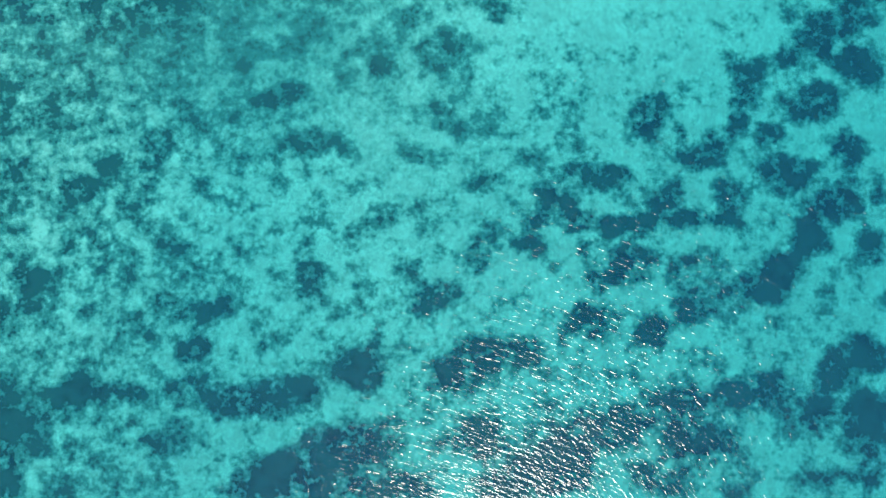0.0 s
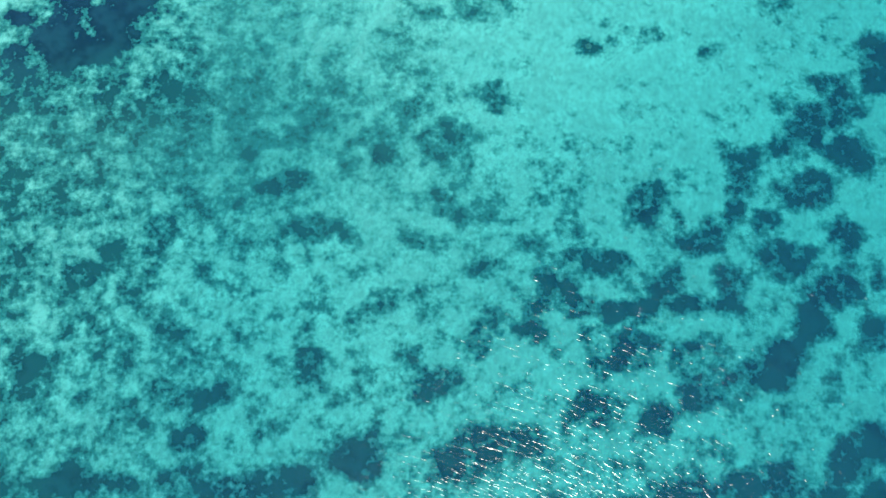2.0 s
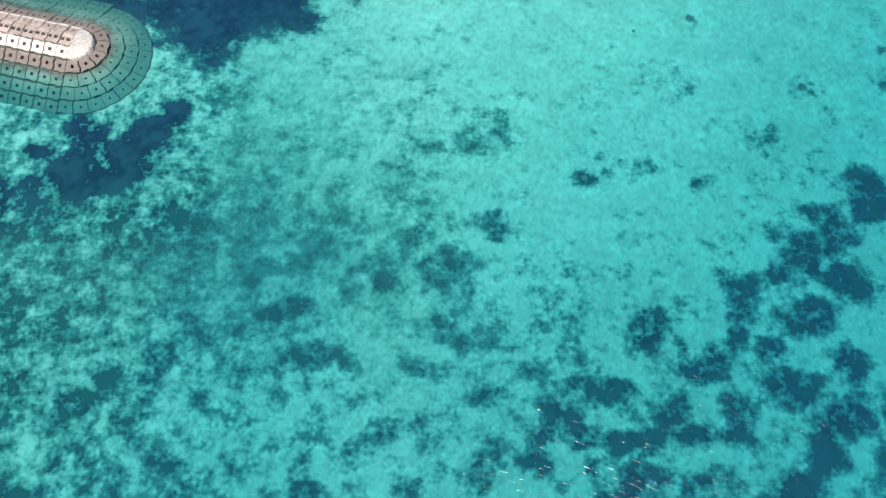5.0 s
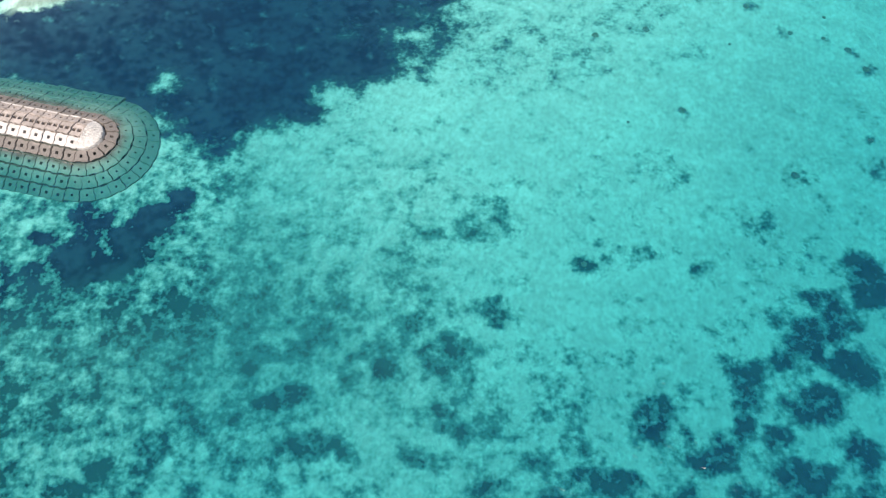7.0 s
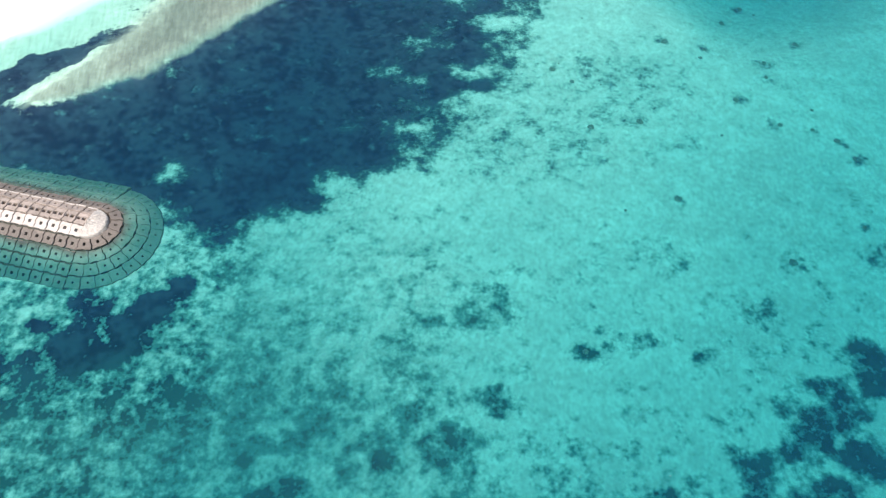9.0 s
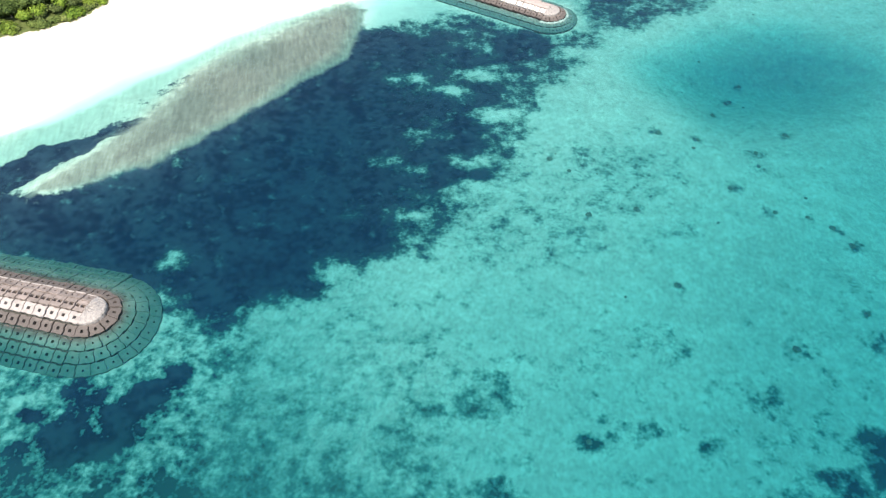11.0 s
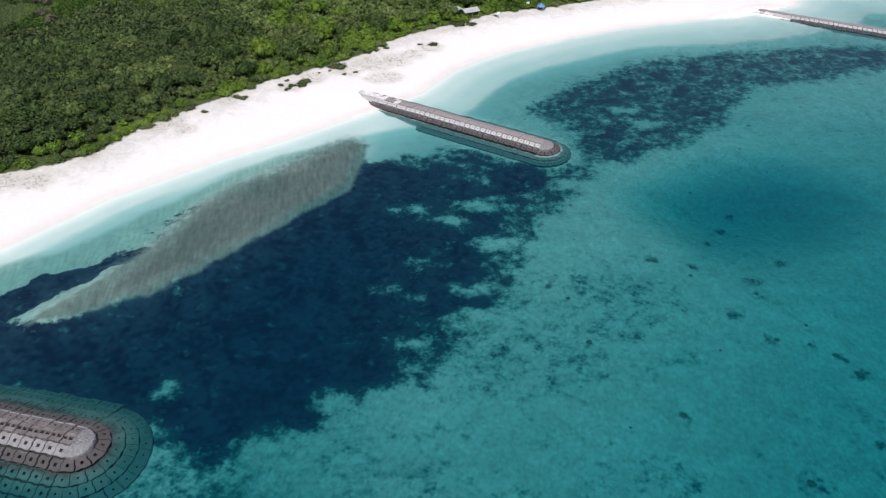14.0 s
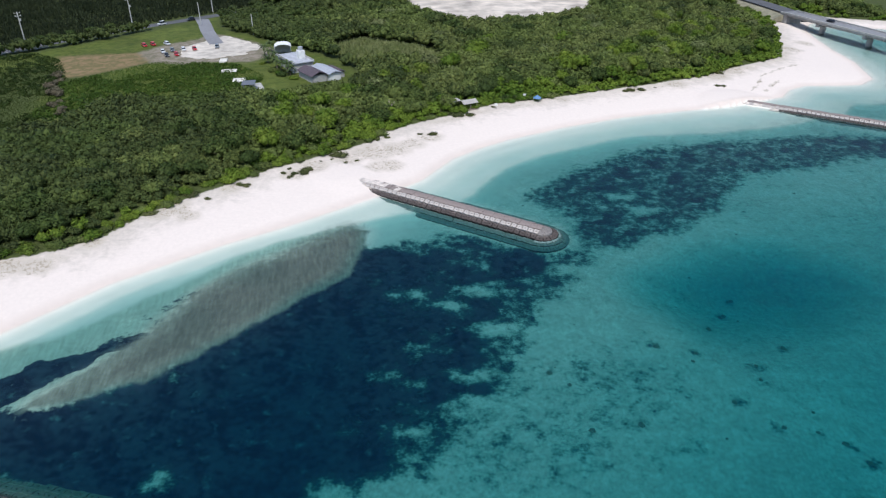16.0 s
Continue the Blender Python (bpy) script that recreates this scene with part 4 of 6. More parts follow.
    for p, q in zip(rings, rings[1:]):
        for j in range(22):
            bm.faces.new((p[j], q[j], q[j + 1], p[j + 1]))
    bmesh.ops.remove_doubles(bm, verts=bm.verts, dist=0.0005)
    bmesh.ops.recalc_face_normals(bm, faces=bm.faces)
    part("head_cap", bm, MAT_CAP, g, "rough pale cast concrete cap")
    # rubble core below the blocks, its dark colour standing for shade in the gaps
    bm = bmesh.new()
    reach = 4.9 if dusted else 7.6
    half = [(-reach, 0.4 - 0.4 * (reach - CREST)), (-CREST, 0.4), (CREST, 0.4), (reach, 0.4 - 0.4 * (reach - CREST))]
    ends = [[bm.verts.new((x, y, z)) for y, z in half] for x in (-length, 0)]
    for a, b in ((0, 1), (1, 2), (2, 3)):
        bm.faces.new((ends[0][a], ends[1][a], ends[1][b], ends[0][b]))
    fan = [[bm.verts.new((rad * math.cos(radians(a)), rad * math.sin(radians(a)), z)) for a in range(-90, 91, 15)] for rad, z in ((CREST, 0.4), (reach, 0.4 - 0.4 * (reach - CREST)))]
    for j in range(12):
        bm.faces.new((fan[0][j], fan[1][j], fan[1][j + 1], fan[0][j + 1]))
    part("core", bm, MAT_CORE, g, "rubble core, coloured dark for the shade between the blocks")
    if rest:
        bm = bmesh.new()
        kinds = []
        for mesh, m in rest:
            before, faces = len(bm.verts), len(bm.faces)
            bm.from_mesh(mesh)
            bm.verts.ensure_lookup_table()
            bm.faces.ensure_lookup_table()
            mat = mesh.materials[0]
            if mat not in kinds:
                kinds.append(mat)
            for f in bm.faces[faces:]:
                f.material_index = kinds.index(mat)
            bmesh.ops.transform(bm, matrix=m @ pose(0, 0, rng.uniform(-0.05, 0.05), rng.uniform(-2, 2), rng.uniform(-2, 2)), verts=bm.verts[before:])
        far_rows = part("landward_rubble", bm, None, g)
        for mat in kinds:
            far_rows.data.materials.append(mat)
        tagged(far_rows, kind="stuff")
    return g


MAT_CAP = plain("cap_concrete", (0.20, 0.18, 0.168), 0.85, 5.0, 0.6, 1.2, 0, 0.12)


def rubble_material():
    """Rubble with the shade of the gaps put into its dark colour; a little paler with silt below the tide line."""
    m = Nodes("rubble")
    p = m.place()
    a = m.noise(p, 2.0, 5)
    z = m.math("ADD", m.n("ShaderNodeSeparateXYZ", 2, i0=p), m.math("MULTIPLY", m.math("SUBTRACT", a, 0.5), 0.4))
    return m.finish(m.vary(m.mix(m.smooth(z, 0.25, -0.35), (0.03, 0.028, 0.027), (0.06, 0.066, 0.058)), a, 0.7, 1.3), 0.95, m.bump(a, 0.4, 0.1), 0.0, 0.2)


MAT_CORE = rubble_material()
groyne((-41.2, 51.9), -13.5, 60, "concrete block groyne with a rounded head, its lower rows under water")
groyne((19.6, 123.2), -33.0, 54, "concrete block groyne running from the white beach into the lagoon", True)
groyne((135.1, 178.3), -33.2, 57, "distant concrete block groyne at the curve of the beach", True, -0.5, 0.84)


# ---- trees and shrubs ----
def ground_z(x, y):
    z, _ = height(np.array([float(x)]), np.array([float(y)]))
    return float(z[0])


def crown_arrays(rng, radius, tall, lumps, leaves, leaf):
    """Leaves as pointed quads over a heap of lumps with dark hearts; base at z = 0."""
    heap = []
    for i in range(lumps):
        a, d = rng.uniform(0, 2 * math.pi), radius * 0.62 * math.sqrt(rng.uniform(0, 1))
        r = radius * rng.uniform(0.34, 0.58)
        top = tall * (1 - 0.45 * (d / radius) ** 2) * rng.uniform(0.75, 1.05)
        heap.append((d * math.cos(a), d * math.sin(a), max(r * 0.5, top - r * 0.8), r))
    which = rng.integers(0, lumps, leaves)
    hx = np.array(heap)[which]
    n = rng.normal(0, 1, (leaves, 3))
    n[:, 2] = np.abs(n[:, 2]) * 1.1 - 0.35
    n /= np.linalg.norm(n, axis=1)[:, None]
    squash = np.array([1, 1, 0.8])
    c = hx[:, :3] + n * squash * (hx[:, 3] * rng.uniform(0.72, 1.26, leaves))[:, None]
    c[:, 2] = np.maximum(c[:, 2], 0.1)
    up = n + rng.normal(0, 0.45, (leaves, 3))
    up /= np.linalg.norm(up, axis=1)[:, None]
    side = np.cross(up, rng.normal(0, 1, (leaves, 3)))
    side /= np.linalg.norm(side, axis=1)[:, None] + 1e-9
    fore = np.cross(up, side)
    size = (leaf * rng.uniform(0.6, 1.3, leaves))[:, None]
    v = np.stack([c - fore * size, c + side * size * 0.55, c + fore * size + up * size * 0.2, c - side * size * 0.55], 1).reshape(-1, 3)
    f = np.arange(leaves * 4).reshape(-1, 4)
    # hearts: six-sided double cones that close the view through
    hv, hf = [], []
    for x, y, z, r in heap:
        k = len(hv) + len(v)
        ring = [(x + 0.8 * r * math.cos(b), y + 0.8 * r * math.sin(b), z) for b in np.arange(6) * math.pi / 3]
        hv += ring + [(x, y, z + 0.66 * r), (x, y, max(0, z - r))]
        for j in range(6):
            hf += [(k + j, k + (j + 1) % 6, k + 6, k + 6), (k + (j + 1) % 6, k + j, k + 7, k + 7)]
    return v, f, np.array(hv), np.array(hf)


def crown_mesh(name, seed, radius, tall, lumps, leaves, leaf, material):
    rng = np.random.default_rng(seed)
    v, f, hv, hf = crown_arrays(rng, radius, tall, lumps, leaves, leaf)
    tri = np.concatenate([f[:, [0, 1, 2]], f[:, [0, 2, 3]], hf[:, :3]])
    return raw_mesh(name, np.concatenate([v, hv]), tri, material)


def trunk_mesh(seed, tall, spread_):
    rng = random.Random(seed)
    bm = bmesh.new()
    top = (rng.uniform(-0.3, 0.3), rng.uniform(-0.3, 0.3), tall * 0.55)
    tube(bm, 0.17, 0.11, (0, 0, -0.3), top, 7)
    for i in range(4):
        a = i * 1.6 + rng.uniform(-0.4, 0.4)
        tube(bm, 0.09, 0.03, (top[0], top[1], top[2] * rng.uniform(0.7, 0.98)), (spread_ * 0.6 * math.cos(a), spread_ * 0.6 * math.sin(a), tall * rng.uniform(0.7, 0.85)), 5)
    mesh = bpy.data.meshes.new("trunk")
    bm.to_mesh(mesh)
    bm.free()
    mesh.materials.append(BARK)
    return mesh


SHRUBS = [crown_mesh("shrub", 100 + i, 1.5 + 0.2 * i, 1.25 + 0.12 * i, 7, 620, 0.20, LEAF_SHRUB if i % 3 else LEAF_WOOD) for i in range(5)]
TREES = [(crown_mesh("crown", 200 + i, 2.6 + 0.3 * (i % 3), 3.6 + 0.5 * (i % 4), 11, 1000, 0.27, (LEAF_WOOD, LEAF_DARK, LEAF_WOOD, LEAF_SHRUB)[i % 4]), trunk_mesh(300 + i, 3.4, 2.6), i % 4) for i in range(8)]
KIND = ("olive-green broadleaf tree in the coastal thicket", "dark green broadleaf tree in the coastal thicket", "olive-green broadleaf tree in the coastal thicket", "bright green broadleaf tree in the coastal thicket")
place_rng = random.Random(7)


def shrub(x, y, size=1.0, label="low green beach shrub at the edge of the sand"):
    ob = part("beach_shrub", place_rng.choice(SHRUBS), None)
    ob.matrix_world = pose(x, y, ground_z(x, y) - 0.1, 0, 0, place_rng.uniform(0, 360)) @ Matrix.Diagonal((size, size, size * place_rng.uniform(0.7, 1.1), 1))
    return tagged(ob, label, "shrub", "shrubs along the beach")


def tree(x, y, size=1.0, which=None):
    crown, trunk, k = TREES[which] if which is not None else place_rng.choice(TREES)
    t = thing("tree", pose(x, y, ground_z(x, y), 0, 0, place_rng.uniform(0, 360)) @ Matrix.Diagonal((size, size, size * place_rng.uniform(0.85, 1.15), 1)), KIND[k], "tree", "trees of the coastal thicket")
    part("trunk", trunk, None, t)
    part("crown", crown, None, t)
    return t


# clumps of low plants standing free on the upper beach: x, y, spread, how many
CLUMPS = [(-5.4, 176.9, 0.9, 1), (-2.6, 177.2, 1.3, 2), (-24.8, 161.5, 2.0, 2), (-33.0, 151.0, 1.6, 2), (-34.4, 149.0, 1.2, 1), (-31.0, 153.2, 1.2, 2), (-36.0, 150.0, 1.0, 1), (-35.4, 153.0, 0.8, 1), (-28.6, 157.6, 0.5, 1),
          (-26.0, 158.6, 0.7, 1), (-23.0, 156.8, 0.8, 1), (-20.4, 158.4, 0.7, 1), (-52.2, 137.6, 1.6, 2), (-49.5, 137.0, 1.0, 1), (-58.0, 129.4, 1.3, 2), (-44.6, 143.5, 1.4, 2), (-17.0, 171.5, 1.6, 2), (-14.5, 173.5, 1.0, 1),
          (57.2, 214.6, 1.5, 3), (60.6, 215.6, 1.3, 2), (66.8, 218.1, 0.8, 1), (90.7, 233.7, 2.0, 2), (88.0, 221.0, 1.5, 2), (6.1, 191.2, 1.8, 2), (3.4, 190.6, 1.4, 2), (14.4, 198.2, 0.9, 1), (12.8, 199.0, 0.7, 1)]
clump_rng = random.Random(21)
LEAF_CREEPER = leaf_material("leaf_creeper", (0.036, 0.047, 0.014), (0.115, 0.122, 0.045))
CREEPERS = [crown_mesh("beach_shrub", 170 + i, 1.6, 1.1, 6, 420, 0.18, LEAF_CREEPER) for i in range(3)]
for x, y, wide, many in CLUMPS:
    for q in range(many):
        clump = shrub(x + clump_rng.uniform(-0.5, 0.5) * wide * many, y + clump_rng.uniform(-0.4, 0.4) * wide, 0.5 * wide * clump_rng.uniform(0.75, 1.15), "small low olive-green shrub standing free on white sand")
        clump.data = CREEPERS[(q + many) % 3]
        clump.matrix_world = clump.matrix_world @ Matrix.Diagonal((1.25, 1.0, 0.8, 1))

# the thicket: its outer fringe as single shrubs and trees, its inside as one growth
CANE = [(-330, 200), (-200, 232), (-166, 270), (-140, 300), (-112, 330), (-98, 342), (-60, 420), (-330, 420)]
OPEN = (FIELD, BROWN, YARD, STRIP, REEDS, BARE, MEADOW, CANE)
field_rng = np.random.default_rng(3)
jx, jy = np.meshgrid(np.arange(-190, 200, 2.3), np.arange(92, 400, 2.3))
jx = (jx + field_rng.uniform(-1.0, 1.0, jx.shape)).ravel()
jy = (jy + field_rng.uniform(-1.0, 1.0, jy.shape)).ravel()
deep = signed(jx, jy, WOODS)
keep = (deep > 0.6) & (np.abs(jx) < 0.62 * jy + 16)
for ring in OPEN:
    keep &= signed(jx, jy, ring) < -1.0
ROAD = [(-300.0, 120), (-200, 225), (-163, 265), (-150.8, 278.2), (-140, 291.6), (-128, 305.2), (-119, 314.8), (-109.3, 324.2), (-98, 336), (-80, 352), (-40, 392), (60, 470)]
keep &= distance(jx, jy, ROAD) > 7
keep &= distance(jx, jy, [(152.8, 319.5), (150.2, 335.5), (146.7, 353.5), (138.5, 387)]) > 7
keep &= (field_rng.uniform(0, 1, len(jx)) < np.where(jy > 300, 0.55, 1.0))
jx, jy, deep = jx[keep], jy[keep], deep[keep]
patchy = vnoise(jx, jy, 0.035, 71, 3)
leafy = [[], [], []]       # vertices per material
hearts = [[], [], []]
singles = 0
for x, y, d, pt in zip(jx, jy, deep, patchy):
    far = math.hypot(x, y)
    if d < 3.2 and far < 330 and singles < 190:
        singles += 1
        shrub(x, y, field_rng.uniform(0.75, 1.15))
        continue
    if 5 < d < 40 and singles < 420 and field_rng.uniform() < 0.13:
        singles += 1
        tree(x, y, field_rng.uniform(0.8, 1.25), int(field_rng.integers(0, 8)) if pt < 0.1 and x > -45 else (1 if pt > 0.28 or x < -45 and singles % 3 else 2))
        continue
    grow = step(np.array(d), 0, 22)
    bulk = field_rng.uniform(0, 1) ** 3      # a few broad crowns among many small ones
    radius = field_rng.uniform(1.4, 2.0) + grow * (0.8 * field_rng.uniform(0.3, 1) + 1.3 * bulk)
    tall = 1.3 + (2.2 + 1.6 * pt + 1.2 * bulk) * grow + field_rng.uniform(-0.2, 0.9)
    near = far < 190
    v, f, hv, hf = crown_arrays(field_rng, radius, max(1.2, tall), 5 + int(4 * bulk), int((190 if near else 105) * (1 + bulk)), 0.27 if near else 0.40)
    m = 0 if d < 9 - 8.5 * float(step(np.array(-x), 40, 75)) + 8 * pt + field_rng.uniform(-4, 4) else (2 if pt > 0.22 + 0.25 * float(step(np.array(x), -45, 0)) - 0.8 * float(step(np.array(-x), 32, 75)) + field_rng.uniform(-0.25, 0.25) else 1)
    off = np.array([x, y, 2.1 if d > 8 else ground_z(x, y) - 0.1])
    leafy[m].append(v + off)
    hearts[m].append((hv + off, hf - len(v)))
for m, (name, mat, label) in enumerate((("coastal_scrub", LEAF_SHRUB, "bright green coastal scrub behind the beach"), ("thicket", LEAF_WOOD, "dense olive-green thicket of low trees"), ("dark_thicket", LEAF_DARK, "dense dark green thicket of low trees"))):
    if leafy[m]:
        v = np.concatenate(leafy[m])
        f = np.arange(len(v)).reshape(-1, 4)
        parts_v, parts_f, k = [v], [f[:, [0, 1, 2]], f[:, [0, 2, 3]]], len(v)
        for hv, hf in hearts[m]:
            parts_v.append(hv)
            parts_f.append(hf[:, :3] + k)
            k += len(hv)
        tagged(part(name, raw_mesh(name, np.concatenate(parts_v), np.concatenate(parts_f), mat), None), label, "vegetation", kind="stuff")


def bushes(name, ring, gap, tall, wide, material, label, skip=None):
    """Low leafy lumps over a ring, as one growth."""
    rng = np.random.default_rng(len(name) + 40)
    xs, ys = [q[0] for q in ring], [q[1] for q in ring]
    x, y = np.meshgrid(np.arange(min(xs), max(xs), gap), np.arange(min(ys), max(ys), gap))
    x, y = (x + rng.uniform(-gap, gap, x.shape) * 0.6).ravel(), (y + rng.uniform(-gap, gap, y.shape) * 0.6).ravel()
    ok = (signed(x, y, ring) > 0.5) & (np.abs(x) < 0.62 * y + 20) & (vnoise(x, y, 0.07, 91, 3) > -0.25)
    if skip is not None:
        ok &= skip(x, y)
    verts = []
    for px, py in zip(x[ok], y[ok]):
        v, f, hv, hf = crown_arrays(rng, wide * rng.uniform(0.7, 1.3), tall * rng.uniform(0.6, 1.3), 3, 46, 0.26)
        verts.append(v + np.array([px, py, 2.1]))
    v = np.concatenate(verts)
    tagged(part(name, raw_mesh(name, v, np.arange(len(v)).reshape(-1, 4), material), None), label, "vegetation", kind="stuff")


def tufts(name, ring, gap, tall, wide, material, label, extra=None):
    """Upright blades in bunches over a ring, as one growth."""
    rng = np.random.default_rng(len(name))
    xs, ys = [p[0] for p in ring], [p[1] for p in ring]
    x, y = np.meshgrid(np.arange(min(xs), max(xs), gap), np.arange(min(ys), max(ys), gap))
    x, y = (x + rng.uniform(-gap, gap, x.shape) * 0.6).ravel(), (y + rng.uniform(-gap, gap, y.shape) * 0.6).ravel()
    ok = inside(x + 3 * vnoise(x, y, 0.1, 5), y + 3 * vnoise(x, y, 0.1, 6), ring) & (distance(x, y, ROAD) > 5) & (np.abs(x) < 0.62 * y + 20)
    if extra is not None:
        ok &= extra(x, y)
    x, y = np.repeat(x[ok], 3), np.repeat(y[ok], 3)
    n = len(x)
    a, lean = rng.uniform(0, 2 * math.pi, n), rng.uniform(-0.35, 0.35, (n, 2)) * tall
    h = tall * rng.uniform(0.5, 1.15, n) * (0.75 + 0.4 * vnoise(x, y, 0.08, 8))
    x, y = x + rng.uniform(-0.3, 0.3, n), y + rng.uniform(-0.3, 0.3, n)
    dx, dy = wide * np.cos(a), wide * np.sin(a)
    z = np.full(n, 2.15)
    v = np.stack([np.stack([x - dx, y - dy, z], 1), np.stack([x + dx, y + dy, z], 1), np.stack([x + dx * 0.5 + lean[:, 0], y + dy * 0.5 + lean[:, 1], z + h], 1), np.stack([x - dx * 0.5 + lean[:, 0], y - dy * 0.5 + lean[:, 1], z + h * 0.85], 1)], 1).reshape(-1, 3)
    tagged(part(name, raw_mesh(name, v, np.arange(n * 4).reshape(-1, 4), material), None), label, "vegetation", kind="stuff")


tufts("tall_grass", FIELD, 0.62, 0.5, 0.11, LEAF_FIELD, "field of knee-high green grass", lambda x, y: signed(x, y, BROWN) < 1)
bushes("field_bushes", FIELD, 1.5, 0.75, 1.1, LEAF_FIELD, "low green bushes grown over the field", lambda x, y: signed(x, y, BROWN) < 0)
bushes("meadow_bushes", MEADOW, 1.9, 0.8, 1.2, LEAF_MEADOW, "low dark green bushes in the rough meadow")
tufts("reeds", REEDS, 0.8, 1.8, 0.10, LEAF_REED, "stand of pale yellowish reeds beside the house")
tufts("sugar_cane", CANE, 1.1, 2.4, 0.2, LEAF_CANE, "dark green sugar cane field beyond the road")
tufts("meadow_grass", MEADOW, 0.62, 0.45, 0.10, LEAF_MEADOW, "rough dark green meadow with shrubs beside the field")


# ---- road, yard and buildings ----
LAND = 2.25
ASPHALT = plain("asphalt", (0.085, 0.085, 0.09), 0.9, 1.5, 0.8, 1.2, 0, 0.01)
LIGHT_ASPHALT = plain("pale_asphalt", (0.20, 0.20, 0.21), 0.9, 1.2, 0.85, 1.1, 0, 0.01)
GRAVEL = plain("gravel", (0.50, 0.45, 0.385), 0.95, 0.35, 0.65, 1.2, 0, 0.03)
WHITEWASH = plain("white_paint", (0.72, 0.71, 0.68), 0.7, 1.2, 0.85, 1.06)
METAL_ROOF = plain("grey_metal_roof", (0.42, 0.43, 0.46), 0.5, 1.0, 0.85, 1.1, 0.2)
GREY_SHINGLE = plain("weathered_roof_boards", (0.36, 0.335, 0.305), 0.85, 2.0, 0.75, 1.15)
DARK_ROOF = plain("dark_roof", (0.085, 0.065, 0.075), 0.75, 1.5, 0.8, 1.2)
CONCRETE_PALE = plain("pale_concrete", (0.40, 0.385, 0.36), 0.85, 1.0, 0.75, 1.12, 0, 0.02)
CONCRETE_POLE = plain("pole_concrete", (0.45, 0.44, 0.42), 0.8, 2.0)
DARK_METAL = plain("dark_metal", (0.03, 0.03, 0.032), 0.5, 4.0)
GLASS = plain("dark_glass", (0.02, 0.025, 0.03), 0.12, 2.0)
TYRE = plain("tyre", (0.02, 0.02, 0.02), 0.9, 6.0)
WOOD = plain("weathered_wood", (0.24, 0.20, 0.16), 0.85, 4.0, 0.7, 1.2)
BLUE_CLOTH = plain("blue_tarpaulin", (0.11, 0.21, 0.37), 0.6, 2.0)
BEAM = plain("bridge_concrete", (0.30, 0.29, 0.28), 0.85, 0.8, 0.75, 1.15, 0, 0.02)


def ribbon(name, line, width, lift, material, label, category, kind="structure"):
    bm = bmesh.new()
    rows = []
    for i, (x, y) in enumerate(line):
        ax, ay = line[max(i - 1, 0)]
        bx, by = line[min(i + 1, len(line) - 1)]
        d = math.hypot(bx - ax, by - ay)
        nx, ny = -(by - ay) / d * width / 2, (bx - ax) / d * width / 2
        rows.append([bm.verts.new((x + s * nx, y + s * ny, LAND + lift + z)) for s, z in ((-1.0, -0.3), (-1.0, 0), (1.0, 0), (1.0, -0.3))])
    for p, q in zip(rows, rows[1:]):
        for j in range(3):
            bm.faces.new((p[j], q[j], q[j + 1], p[j + 1]))
    bmesh.ops.recalc_face_normals(bm, faces=bm.faces)
    return tagged(part(name, bm, material), label, category, kind=kind)


def patch(name, ring, lift, material, label, category, wobble=1.2):
    bm = bmesh.new()
    pts = []
    for (ax, ay), (bx, by) in zip(ring, ring[1:] + ring[:1]):
        n = max(1, int(math.hypot(bx - ax, by - ay) / 1.6))
        pts += [(ax + (bx - ax) * i / n, ay + (by - ay) * i / n) for i in range(n)]
    top = []
    for x, y in pts:
        w = noise.noise_vector(Vector((x * 0.3, y * 0.3, 1))) * wobble
        top.append(bm.verts.new((x + w.x, y + w.y, LAND + lift)))
    face = bm.faces.new(top)
    skirt = bmesh.ops.extrude_face_region(bm, geom=[face])
    bmesh.ops.translate(bm, vec=(0, 0, -0.3), verts=[v for v in skirt["geom"] if isinstance(v, bmesh.types.BMVert)])
    bmesh.ops.triangulate(bm, faces=bm.faces)
    bmesh.ops.recalc_face_normals(bm, faces=bm.faces)
    return tagged(part(name, bm, material), label, category, kind="structure")


ribbon("road", ROAD, 6.0, 0.05, ASPHALT, "narrow grey asphalt road between fields", "road")
ribbon("driveway", [(-105.5, 323), (-101, 312), (-97, 301), (-92, 289), (-86, 276)], 5.4, 0.09, LIGHT_ASPHALT, "pale asphalt driveway into the parking yard", "driveway")
ribbon("kerb", [(-175, 245), (-160.3, 259.6), (-154, 265.2), (-148, 271)], 0.8, 0.55, CONCRETE_PALE, "low pale concrete kerb wall beside the road", "kerb")
patch("parking_yard", [(-94.5, 259), (-97, 270), (-92, 282), (-87.5, 290), (-80, 285), (-72, 277.5), (-66.5, 269.5), (-72, 260.5), (-79, 255.5), (-86, 252)], 0.04, GRAVEL, "bare gravel parking yard with pale worn patches", "parking", 3.0)
patch("bare_field", BARE, 0.05, plain("bare_soil", (0.56, 0.49, 0.41), 0.95, 0.12, 0.5, 1.25, 0, 0.03), "bare pale ploughed field behind the thicket", "field", 3.0)


